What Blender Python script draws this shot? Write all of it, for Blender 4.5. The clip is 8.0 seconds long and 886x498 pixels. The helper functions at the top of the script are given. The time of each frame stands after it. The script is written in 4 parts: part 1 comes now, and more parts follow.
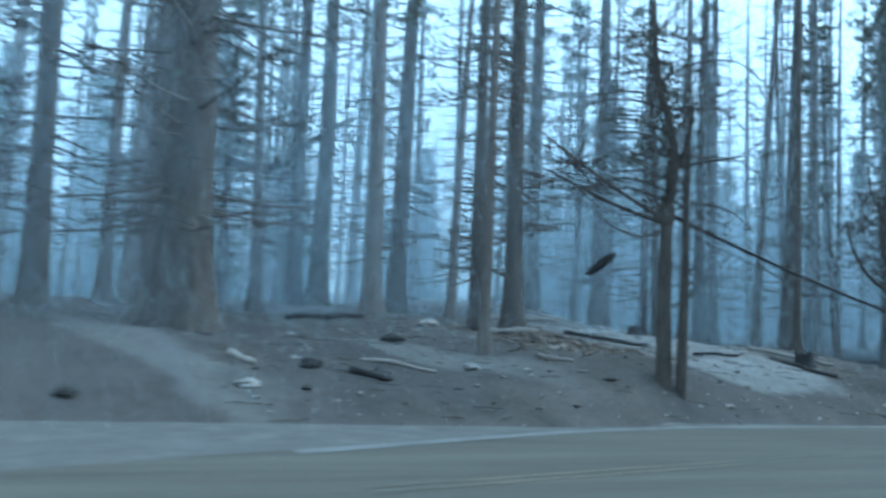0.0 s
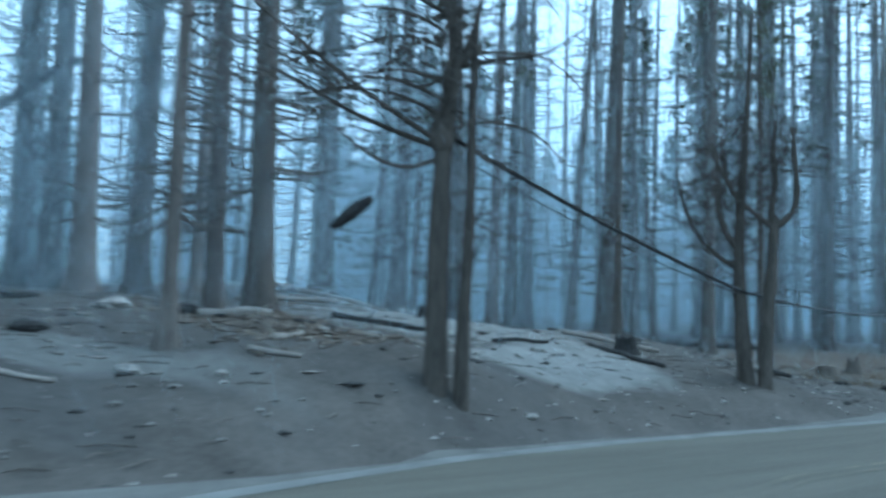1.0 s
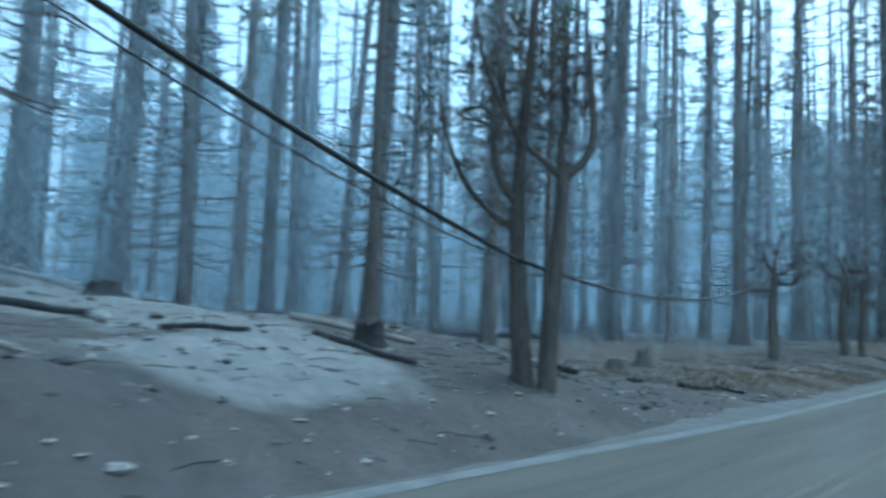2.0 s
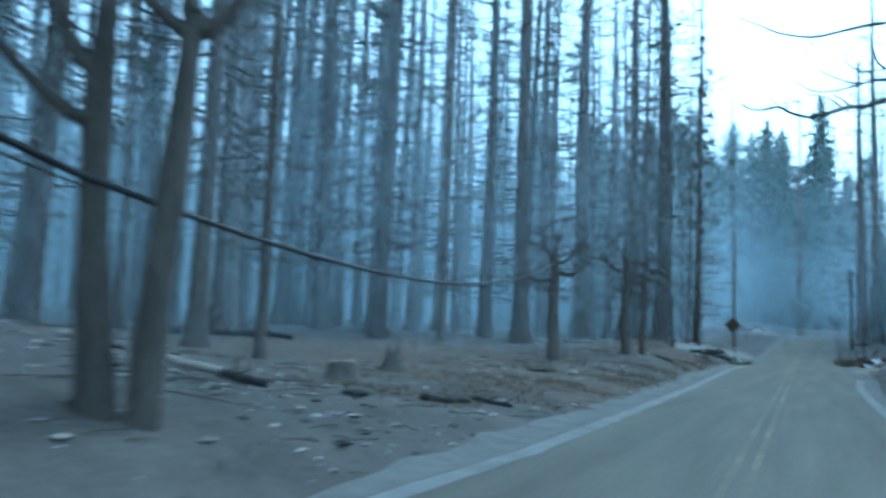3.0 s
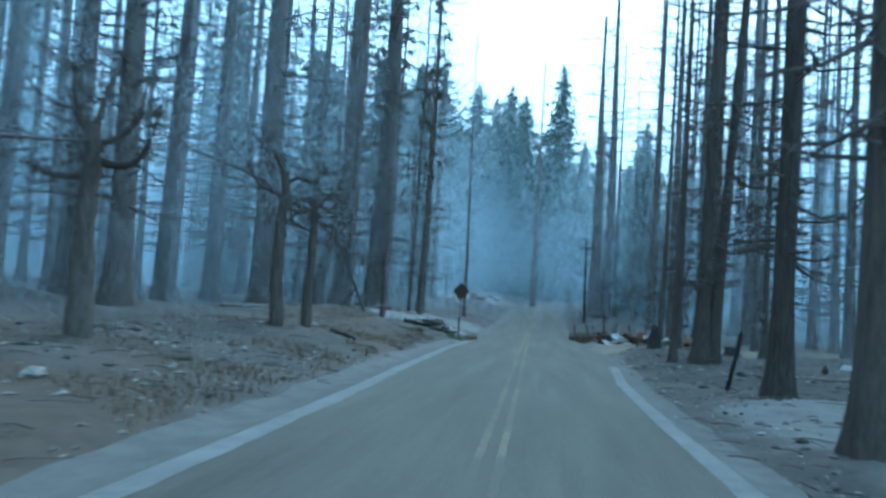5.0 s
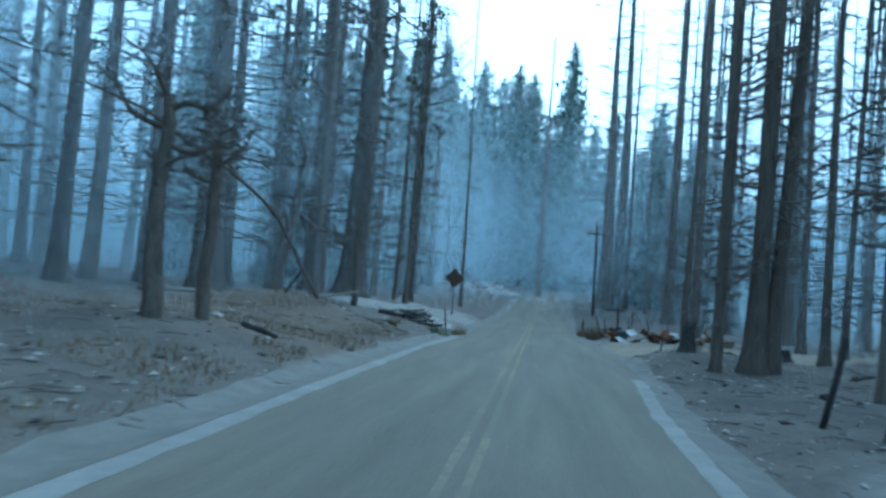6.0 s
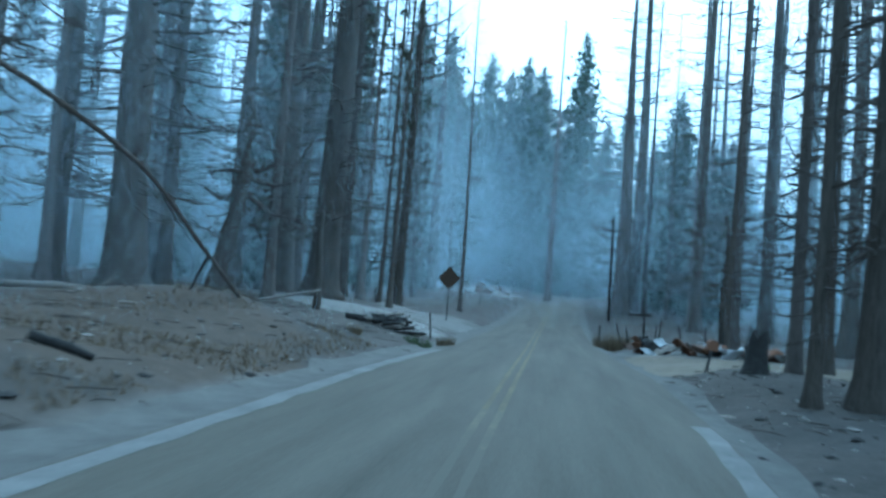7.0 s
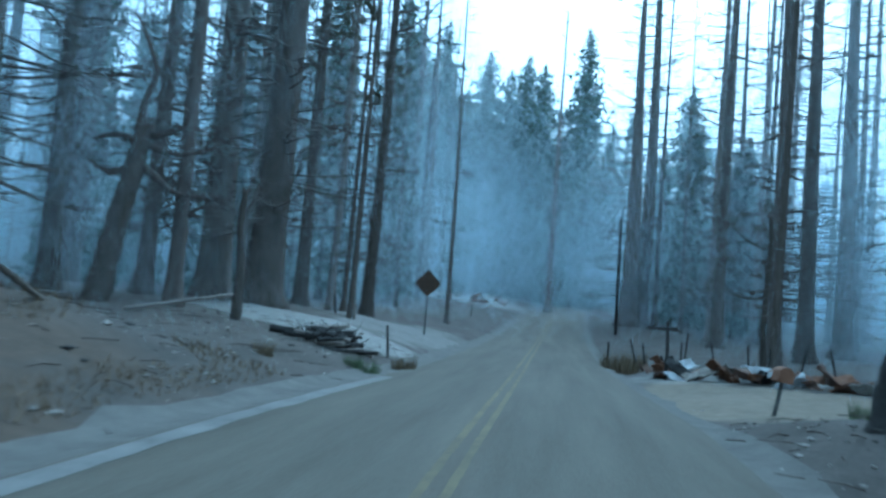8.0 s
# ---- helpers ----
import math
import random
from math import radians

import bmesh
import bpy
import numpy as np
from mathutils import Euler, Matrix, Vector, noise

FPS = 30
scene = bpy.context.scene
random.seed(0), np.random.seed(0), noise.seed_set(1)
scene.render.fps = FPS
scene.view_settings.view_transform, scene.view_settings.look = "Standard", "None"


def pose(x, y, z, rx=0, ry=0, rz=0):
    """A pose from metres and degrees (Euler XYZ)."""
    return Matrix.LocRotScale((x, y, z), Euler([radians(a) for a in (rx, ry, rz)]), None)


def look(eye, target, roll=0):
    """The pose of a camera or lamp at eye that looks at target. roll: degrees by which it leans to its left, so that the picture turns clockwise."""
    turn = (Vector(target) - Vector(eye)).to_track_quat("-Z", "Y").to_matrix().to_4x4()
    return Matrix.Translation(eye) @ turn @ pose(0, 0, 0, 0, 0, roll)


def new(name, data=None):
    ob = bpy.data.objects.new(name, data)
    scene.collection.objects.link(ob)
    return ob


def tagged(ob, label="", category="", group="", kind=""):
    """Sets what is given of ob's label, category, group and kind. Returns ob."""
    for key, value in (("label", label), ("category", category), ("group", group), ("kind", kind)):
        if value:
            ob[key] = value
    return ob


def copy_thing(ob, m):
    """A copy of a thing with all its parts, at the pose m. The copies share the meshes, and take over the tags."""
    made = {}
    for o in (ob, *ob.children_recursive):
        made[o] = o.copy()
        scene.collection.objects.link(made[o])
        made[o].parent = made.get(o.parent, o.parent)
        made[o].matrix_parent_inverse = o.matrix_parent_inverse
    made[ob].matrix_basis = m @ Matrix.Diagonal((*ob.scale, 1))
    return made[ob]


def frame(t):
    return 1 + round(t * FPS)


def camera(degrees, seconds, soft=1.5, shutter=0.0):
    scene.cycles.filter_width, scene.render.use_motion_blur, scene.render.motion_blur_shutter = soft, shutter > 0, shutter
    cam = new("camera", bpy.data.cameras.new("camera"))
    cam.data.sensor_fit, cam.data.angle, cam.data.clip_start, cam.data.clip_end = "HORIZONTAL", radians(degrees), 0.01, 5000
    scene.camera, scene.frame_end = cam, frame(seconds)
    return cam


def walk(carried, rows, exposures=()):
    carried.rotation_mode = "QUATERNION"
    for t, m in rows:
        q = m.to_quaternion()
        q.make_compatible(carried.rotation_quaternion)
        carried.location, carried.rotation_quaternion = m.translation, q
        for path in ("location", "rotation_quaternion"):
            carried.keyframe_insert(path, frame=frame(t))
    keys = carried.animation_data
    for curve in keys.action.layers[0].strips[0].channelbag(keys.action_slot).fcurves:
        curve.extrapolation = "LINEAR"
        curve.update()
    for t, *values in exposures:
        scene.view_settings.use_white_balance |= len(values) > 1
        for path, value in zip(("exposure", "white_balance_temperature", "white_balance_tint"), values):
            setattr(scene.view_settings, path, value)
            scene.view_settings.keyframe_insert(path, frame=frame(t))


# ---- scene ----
EV, KELVIN, TINT = 0.28, 4570, -9
cam = camera(57.1, 8.0, soft=2.9, shutter=0.5)
PATH = [
    (0, 10.218, -17.318, 4.260, 95.01, -2.21, 63.61),
    (0.5, 7.406, -14.548, 4.206, 94.75, -1.83, 57.91),
    (1, 5.070, -11.590, 4.137, 94.49, -1.60, 51.73),
    (1.5, 3.241, -8.545, 4.028, 94.40, -1.71, 45.18),
    (1.7, 2.560, -7.322, 3.993, 94.32, -1.71, 42.30),
    (2.8, -0.084, 0.150, 3.691, 94.74, -2.46, 26.52),
    (3, -0.262, 1.832, 3.656, 94.84, -2.16, 23.88),
    (3.5, -0.565, 6.359, 3.530, 94.57, -2.11, 17.60),
    (4, -0.642, 10.958, 3.530, 94.20, -2.25, 12.35),
    (4.5, -0.701, 15.241, 3.443, 93.79, -3.18, 7.82),
    (4.7, -0.689, 16.915, 3.393, 93.69, -3.34, 6.64),
    (5.8, -0.336, 26.116, 3.327, 92.76, -4.47, 6.88),
    (6, -0.316, 27.815, 3.296, 92.68, -4.54, 6.95),
    (6.5, -0.263, 32.076, 3.177, 92.81, -4.09, 7.30),
    (7, -0.193, 36.345, 3.095, 93.03, -4.57, 7.70),
    (7.5, -0.097, 40.730, 3.061, 93.26, -4.87, 7.91),
    (8, -0.007, 44.938, 3.004, 93.84, -4.74, 7.84),
]
walk(cam, [(t, pose(x, y, z, a, b, c)) for t, x, y, z, a, b, c in PATH],
     exposures=[(0, EV, KELVIN, TINT), (1.5, EV, KELVIN, TINT), (3, EV, KELVIN - 310, TINT - 4), (8, EV, KELVIN - 310, TINT - 4)])

# ---- sky and light ----
SUN_EL, SUN_AZ = radians(38), radians(20)
world = bpy.data.worlds.new("smoky_sky")
scene.world = world
world.use_nodes = True
wn = world.node_tree.nodes
sky = wn.new("ShaderNodeTexSky")
sky.sky_type = "NISHITA"
sky.sun_disc = False
sky.sun_elevation, sky.sun_rotation = SUN_EL, SUN_AZ
sky.air_density, sky.dust_density, sky.ozone_density = 1.0, 2.0, 1.5
wn["Background"].inputs["Strength"].default_value = 0.23
veil = wn.new("ShaderNodeMix")
veil.data_type = "RGBA"
veil.inputs["Factor"].default_value = 0.7
veil.inputs["B"].default_value = (6.75, 7.3, 7.55, 1)
world.node_tree.links.new(sky.outputs["Color"], veil.inputs["A"])
world.node_tree.links.new(veil.outputs["Result"], wn["Background"].inputs["Color"])

sun_data = bpy.data.lights.new("sun", "SUN")
sun_data.energy, sun_data.angle, sun_data.color = 1.5, radians(30), (1.0, 0.95, 0.9)
sun = new("sun", sun_data)
sun.matrix_basis = look((0, 0, 0), (-math.sin(SUN_AZ) * math.cos(SUN_EL), -math.cos(SUN_AZ) * math.cos(SUN_EL), -math.sin(SUN_EL)))


# ---- materials ----
def material(name, dark, light, scale=4.0, stretch=(1, 1, 1), rough=0.9, bump=0.3, detail=8.0, fine=30.0, vary=0.25, mid=0.5, spread=0.25, where="Object", island=False):
    """A rough natural surface: two tones mixed by coarse and fine noise, relief from the same noise, and a tone of its own for each object."""
    m = bpy.data.materials.new(name)
    m.use_nodes = True
    n, l = m.node_tree.nodes, m.node_tree.links
    b = n["Principled BSDF"]
    b.inputs["Roughness"].default_value = rough
    b.inputs["Specular IOR Level"].default_value = 0.2
    co = n.new("ShaderNodeTexCoord")
    mp = n.new("ShaderNodeMapping")
    mp.inputs["Scale"].default_value = stretch
    l.new(co.outputs[where], mp.inputs["Vector"])
    n1, n2 = n.new("ShaderNodeTexNoise"), n.new("ShaderNodeTexNoise")
    for nd, s, d in ((n1, scale, detail), (n2, fine, 4.0)):
        nd.inputs["Scale"].default_value, nd.inputs["Detail"].default_value = s, d
        nd.inputs["Roughness"].default_value = 0.62
        l.new(mp.outputs["Vector"], nd.inputs["Vector"])
    mixf = n.new("ShaderNodeMath")
    mixf.operation = "MULTIPLY_ADD"
    mixf.inputs[1].default_value = 0.35
    l.new(n2.outputs["Fac"], mixf.inputs[0])
    add = n.new("ShaderNodeMath")
    add.operation = "MULTIPLY"
    add.inputs[1].default_value = 0.65
    l.new(n1.outputs["Fac"], add.inputs[0])
    l.new(add.outputs[0], mixf.inputs[2])
    ramp = n.new("ShaderNodeValToRGB")
    ramp.color_ramp.elements[0].position, ramp.color_ramp.elements[1].position = mid - spread, mid + spread
    ramp.color_ramp.elements[0].color, ramp.color_ramp.elements[1].color = (*dark, 1), (*light, 1)
    l.new(mixf.outputs[0], ramp.inputs["Fac"])
    hsv = n.new("ShaderNodeHueSaturation")
    rnd = n.new("ShaderNodeNewGeometry" if island else "ShaderNodeObjectInfo")
    rng = n.new("ShaderNodeMapRange")
    rng.inputs["To Min"].default_value, rng.inputs["To Max"].default_value = 1 - vary, 1 + vary
    l.new(rnd.outputs["Random Per Island" if island else "Random"], rng.inputs["Value"])
    l.new(rng.outputs["Result"], hsv.inputs["Value"])
    l.new(ramp.outputs["Color"], hsv.inputs["Color"])
    l.new(hsv.outputs["Color"], b.inputs["Base Color"])
    if bump:
        bp = n.new("ShaderNodeBump")
        bp.inputs["Strength"].default_value, bp.inputs["Distance"].default_value = bump, 0.06
        l.new(mixf.outputs[0], bp.inputs["Height"])
        l.new(bp.outputs["Normal"], b.inputs["Normal"])
    return m


BARK = material("charred_bark", (0.027, 0.025, 0.022), (0.156, 0.133, 0.112), 2.2, (3.5, 3.5, 0.55), 0.95, 0.9, fine=9.0, mid=0.52)
GREYBARK = material("grey_dead_bark", (0.043, 0.038, 0.035), (0.215, 0.187, 0.166), 2.2, (3.5, 3.5, 0.6), 0.95, 0.8, fine=9.0)
TWIG = material("dead_twigs", (0.045, 0.04, 0.036), (0.154, 0.136, 0.117), 3.0, rough=0.95, bump=0.0, vary=0.3)
NEEDLE = material("scorched_needles", (0.043, 0.051, 0.032), (0.138, 0.131, 0.08), 1.2, rough=0.8, bump=0.0, vary=0.3)
FIR = material("dark_conifer_needles", (0.031, 0.049, 0.037), (0.093, 0.123, 0.087), 0.9, rough=0.8, bump=0.0, vary=0.25)
DUFF = material("ash_and_needle_litter", (0.027, 0.025, 0.022), (0.126, 0.113, 0.101), 0.55, rough=0.95, bump=0.6, detail=12, fine=9.0, vary=0.0)

def ground_material(base):
    """Forest floor with pale ash, tan dirt, brown grass and dark char spread in patches with ragged edges."""
    m = bpy.data.materials[base]
    n, l = m.node_tree.nodes, m.node_tree.links
    b = n["Principled BSDF"]
    col = b.inputs["Base Color"].links[0].from_socket
    co = n.new("ShaderNodeTexCoord")
    rag = n.new("ShaderNodeTexNoise")
    rag.inputs["Scale"].default_value, rag.inputs["Detail"].default_value = 0.45, 9.0
    l.new(co.outputs["Object"], rag.inputs["Vector"])
    grain = n.new("ShaderNodeTexNoise")
    grain.inputs["Scale"].default_value, grain.inputs["Detail"].default_value = 3.0, 8.0
    l.new(co.outputs["Object"], grain.inputs["Vector"])

    def patch(col, x, y, rx, ry, turn, dark, light, most):
        mp = n.new("ShaderNodeMapping")
        mp.vector_type = "TEXTURE"
        mp.inputs["Location"].default_value = (x, y, 0)
        mp.inputs["Rotation"].default_value = (0, 0, radians(turn))
        mp.inputs["Scale"].default_value = (rx, ry, 1e6)
        l.new(co.outputs["Object"], mp.inputs["Vector"])
        ln = n.new("ShaderNodeVectorMath")
        ln.operation = "LENGTH"
        l.new(mp.outputs["Vector"], ln.inputs[0])
        ad = n.new("ShaderNodeMath")
        ad.operation = "MULTIPLY_ADD"
        ad.inputs[1].default_value = 1.6
        l.new(rag.outputs["Fac"], ad.inputs[0])
        l.new(ln.outputs["Value"], ad.inputs[2])
        rg = n.new("ShaderNodeMapRange")
        rg.inputs["From Min"].default_value, rg.inputs["From Max"].default_value = 1.55, 1.9
        rg.inputs["To Min"].default_value, rg.inputs["To Max"].default_value = most, 0.0
        l.new(ad.outputs[0], rg.inputs["Value"])
        tone = n.new("ShaderNodeMix")
        tone.data_type = "RGBA"
        tone.inputs["A"].default_value, tone.inputs["B"].default_value = (*dark, 1), (*light, 1)
        l.new(grain.outputs["Fac"], tone.inputs["Factor"])
        mx = n.new("ShaderNodeMix")
        mx.data_type = "RGBA"
        l.new(rg.outputs["Result"], mx.inputs["Factor"])
        l.new(col, mx.inputs["A"])
        l.new(tone.outputs["Result"], mx.inputs["B"])
        return mx.outputs["Result"]

    ash, tan = ((0.131, 0.131, 0.123), (0.362, 0.355, 0.334)), ((0.102, 0.087, 0.067), (0.246, 0.21, 0.16))
    brown, char = ((0.045, 0.036, 0.028), (0.115, 0.09, 0.068)), ((0.026, 0.025, 0.024), (0.095, 0.09, 0.085))
    bank_spots = [
        (-8.6, 2.9, 1.7, 3.0, -10, *ash, 0.62), (-15, 4.0, 6, 3.5, 10, *ash, 0.6), (-22, 8.5, 7, 4.0, 10, *ash, 0.45), (-34, 10, 5, 7, 0, *ash, 0.5), (-24, 16, 6, 2.5, 20, *ash, 0.4), (-11, -9, 6, 4, 20, *char, 0.75),
        (-8.5, -16, 5, 3, 0, *char, 0.5), (-10.5, -3.6, 2.6, 1.6, 20, *brown, 0.95), (-8, -0.6, 2.0, 1.6, 0, *char, 0.6), (-9.0, 11, 3, 2.5, 0, *char, 0.6), (-10.5, -15, 8, 1.2, 15, *ash, 0.25), (-9, -8, 4, 1.2, 40, *ash, 0.3),
        (-14, 28, 6, 9, 0, *brown, 0.9),
    ]
    verge_spots = [
        (-7.2, 26, 2.6, 8, 0, *brown, 0.9), (-8.5, 52, 4, 7, 10, *brown, 0.85), (12, 66, 13, 4.2, 0, *tan, 1.0), (4.5, 68, 3.5, 5.5, 0, *tan, 0.9), (-9, 74, 6, 3.0, 0, *ash, 0.8), (-5.2, 49, 0.7, 5, 0, *ash, 0.25),
        (-7, 85, 4, 9, 0, *ash, 0.5), (-9, 150, 6, 10, 0, *ash, 0.8), (7, 75, 5, 3, 0, *ash, 0.6), (5.5, 34, 2.2, 6, 0, *ash, 0.45), (6.5, 50, 3, 6, 0, *char, 0.6), (-5.4, -1.5, 1.2, 2.5, 0, *char, 0.5),
        (-7, 20, 2.4, 2.5, 0, *char, 0.55),
    ]
    forest_spots = [
        (-30, 40, 12, 14, 0, *char, 0.5), (-12, 60, 5, 4, 0, *char, 0.5), (20, 45, 9, 20, 0, *char, 0.5), (-6, -12, 2.5, 2, 0, *char, 0.5), (-19, -9, 5, 2, 0, *char, 0.6),
    ]
    for args in bank_spots + verge_spots + forest_spots:
        col = patch(col, *args)
    l.new(col, b.inputs["Base Color"])


ground_material("ash_and_needle_litter")
GRAVEL = material("pale_gravel", (0.065, 0.062, 0.057), (0.171, 0.164, 0.151), 1.6, rough=0.95, bump=0.35, detail=10, fine=24.0, vary=0.0)
ASPHALT = material("dusty_worn_asphalt", (0.06, 0.055, 0.044), (0.131, 0.12, 0.098), 0.8, (1.6, 0.12, 1), 0.85, 0.15, detail=10, fine=40.0, vary=0.0, spread=0.2)
WHITEPAINT = material("worn_white_line", (0.087, 0.085, 0.079), (0.222, 0.221, 0.212), 1.1, rough=0.8, bump=0.1, fine=12.0, vary=0.0)
YELLOWPAINT = material("worn_yellow_line", (0.074, 0.067, 0.052), (0.209, 0.173, 0.089), 0.5, rough=0.8, bump=0.1, fine=8.0, vary=0.0, mid=0.56, spread=0.24)
YELLOWBITS = material("scuffed_yellow_line", (0.102, 0.093, 0.074), (0.225, 0.191, 0.119), 0.32, rough=0.8, bump=0.1, fine=8.0, vary=0.0, mid=0.64, spread=0.14)
ROT = material("brown_broken_bark", (0.043, 0.036, 0.029), (0.174, 0.145, 0.119), 5.0, rough=0.95, bump=0.4, vary=0.5, island=True)
CHAR = material("black_char", (0.012, 0.012, 0.012), (0.065, 0.061, 0.058), 6.0, rough=0.9, bump=0.8)
PALEWOOD = material("bleached_broken_wood", (0.131, 0.116, 0.102), (0.392, 0.355, 0.312), 3.0, (1, 1, 6), 0.85, 0.4, vary=0.25)
ASHROCK = material("ash_covered_clods", (0.087, 0.08, 0.072), (0.377, 0.355, 0.326), 5.0, rough=0.95, bump=0.3, vary=0.5, island=True)
CABLE = material("black_cable", (0.012, 0.012, 0.012), (0.03, 0.03, 0.03), 10.0, rough=0.6, bump=0.0)
METAL = material("pale_burnt_sheet_metal", (0.32, 0.33, 0.34), (0.62, 0.63, 0.64), 2.0, rough=0.5, bump=0.2, vary=0.2)
RUST = material("rusted_metal", (0.071, 0.036, 0.02), (0.244, 0.132, 0.081), 4.0, rough=0.8, bump=0.4, vary=0.3)
BRICKDUST = material("burnt_orange_rubble", (0.109, 0.076, 0.06), (0.294, 0.206, 0.163), 4.0, rough=0.9, bump=0.4, vary=0.3)
# dark brown puts the shade of the backlit sign into its colour
SIGNFACE = material("sooty_sign_face", (0.04, 0.028, 0.02), (0.104, 0.068, 0.044), 4.0, rough=0.7, bump=0.1)
STEEL = material("dull_steel_post", (0.07, 0.07, 0.07), (0.17, 0.17, 0.165), 4.0, rough=0.6, bump=0.1)
GRASS = material("dry_brown_grass", (0.068, 0.052, 0.032), (0.216, 0.166, 0.104), 3.0, rough=0.9, bump=0.0, vary=0.4, island=True)
GREEN = material("dull_green_scrub", (0.058, 0.087, 0.043), (0.16, 0.189, 0.102), 3.0, rough=0.9, bump=0.0, vary=0.4, island=True)
SMOKE_COLOUR, SMOKE_COVER, SMOKE_HEIGHT = (0.68, 0.82, 0.92, 1), 0.0225, 12.0

# ---- lie of the land ----
ROAD_Y = [-400, -90, -40, -17, 0, 6, 15, 26, 36, 45, 58, 70, 90, 105, 120, 150, 200, 230, 300, 400]
ROAD_Z = [40, 4.2, 3.1, 2.46, 1.9, 1.75, 1.64, 1.5, 1.32, 1.22, 1.12, 0.95, 0.85, 1.05, 1.6, 3.0, 4.5, 6.0, 9.0, 13.0]
EDGE_Y = [-60, -40, -32, -25, -18, -12, -8, -4, 0, 6, 10, 14, 25, 34, 44, 56, 62, 72, 400]
EDGE_L = [35, 16, 9, 4, 0.5, -1.8, -3.3, -4.3, -4.75, -4.75, -4.5, -4.3, -4.27, -4.4, -4.58, -4.6, -4.45, -4.0, -3.6]
SIDE_Y = [-60, -40, -30, -20, -15, -8, 0, 8, 20, 34, 43, 49, 60, 75, 400]
SIDE_R = [62, 44, 32, 20, 14, 7.6, 3.3, 2.0, 1.9, 1.95, 2.1, 2.5, 2.72, 2.1, 2.0]
RISE_Y = [-60, -13, -5, 5, 12, 20, 34, 46, 54, 66, 78, 90, 300]
RISE_K = [0.6, 0.68, 0.95, 1.0, 0.55, 0.36, 0.5, 0.57, 0.55, 0.6, 0.72, 0.45, 0.5]
# low swells and hollows of the forest floor: x, y, height, width along x and y
SWELLS = [
    (-6.6, -2.8, 0.8, 2.2, 3.0), (-13.0, 10.3, 0.65, 4.5, 5.0), (-6.8, 8.4, 0.2, 2.5, 2.5), (-34.5, 11.0, 1.0, 9.0, 9.0), (-17.0, -2.5, -0.45, 1.6, 1.6),
    (-28.0, -1.0, -0.4, 6.0, 6.0), (4.7, 57.7, 0.5, 2.6, 3.5), (-8.6, 45.6, 0.33, 2.5, 3.0), (-11.5, 84.0, 0.32, 5.0, 8.0), (7.2, 122.0, 0.4, 8.0, 10.0), (5.9, 42.0, -0.2, 2.5, 3.0),
]


def road_z(y):
    return float(np.interp(y, ROAD_Y, ROAD_Z))


def bend(y):
    """The far road swings very gently to one side."""
    return 0.00025 * max(0.0, y - 80) ** 2 if y < 160 else 1.6 + 0.04 * (y - 160)


def left_edge(y):
    return float(np.interp(y, EDGE_Y, EDGE_L)) + bend(y)


def right_edge(y):
    return float(np.interp(y, SIDE_Y, SIDE_R)) + bend(y)


def ground_z(x, y):
    """Height of the forest floor."""
    a, b = left_edge(y), right_edge(y)
    base = road_z(y)
    if a <= x <= b:
        return base - 0.06
    verge = min(a, -3.9) if y < 2 else a
    d = max(0.0, verge - x) if x < a else x - b
    if x < a:
        rise = 2.6 * (1 - math.exp(-max(0.0, d - 0.5) / 6.0)) * float(np.interp(y, RISE_Y, RISE_K)) + 0.02 * min(50.0, max(0.0, d - 12)) + 0.05 * min(200.0, max(0.0, d - 85))
    else:
        rise = 0.45 * (1 - math.exp(-max(0.0, d - 0.5) / 4.0)) + 0.012 * min(d, 80) + 0.05 * min(200.0, max(0.0, d - 70))
    soft = min(1.0, d / 2.5)
    bumps = 0.16 * noise.noise(Vector((x * 0.35, y * 0.35, 3))) + 0.07 * noise.noise(Vector((x * 1.3, y * 1.3, 7))) + 0.35 * noise.noise(Vector((x * 0.07, y * 0.07, 1))) * min(1, d / 12)
    swell = 0.0
    for bx, by, high, wx, wy in SWELLS:
        if abs(x - bx) < 3 * wx and abs(y - by) < 3 * wy:
            swell += high * math.exp(-((x - bx) / wx) ** 2 - ((y - by) / wy) ** 2)
    bumps += 0.4 * math.exp(-((x + 10.3) / 2.2) ** 2 - ((y + 3.8) / 1.4) ** 2)
    bumps += 0.75 * math.exp(-((x + 9.6) / 2.8) ** 2 - ((y - 57.6) / 3.5) ** 2)
    dip = -0.1 * math.exp(-((d - 0.8) / 0.7) ** 2)
    return base - 0.03 + rise + soft * bumps + min(1.0, d / 1.2) * swell + dip


# ---- mesh helpers ----
def mesh(name, verts, faces, mat, smooth=True):
    me = bpy.data.meshes.new(name)
    me.from_pydata([tuple(v) for v in verts], [], faces)
    me.materials.append(mat)
    if smooth:
        me.polygons.foreach_set("use_smooth", [True] * len(me.polygons))
    me.update()
    return me


def part(name, me, parent, label=""):
    ob = new(name, me)
    ob.parent = parent
    if label:
        ob["label"] = label
    return ob


def thing(name, x, y, z, label, category, group="", kind="", rz=0.0):
    ob = new(name)
    ob.empty_display_size = 0.3
    ob.matrix_basis = pose(x, y, z, 0, 0, rz)
    return tagged(ob, label, category, group, kind)


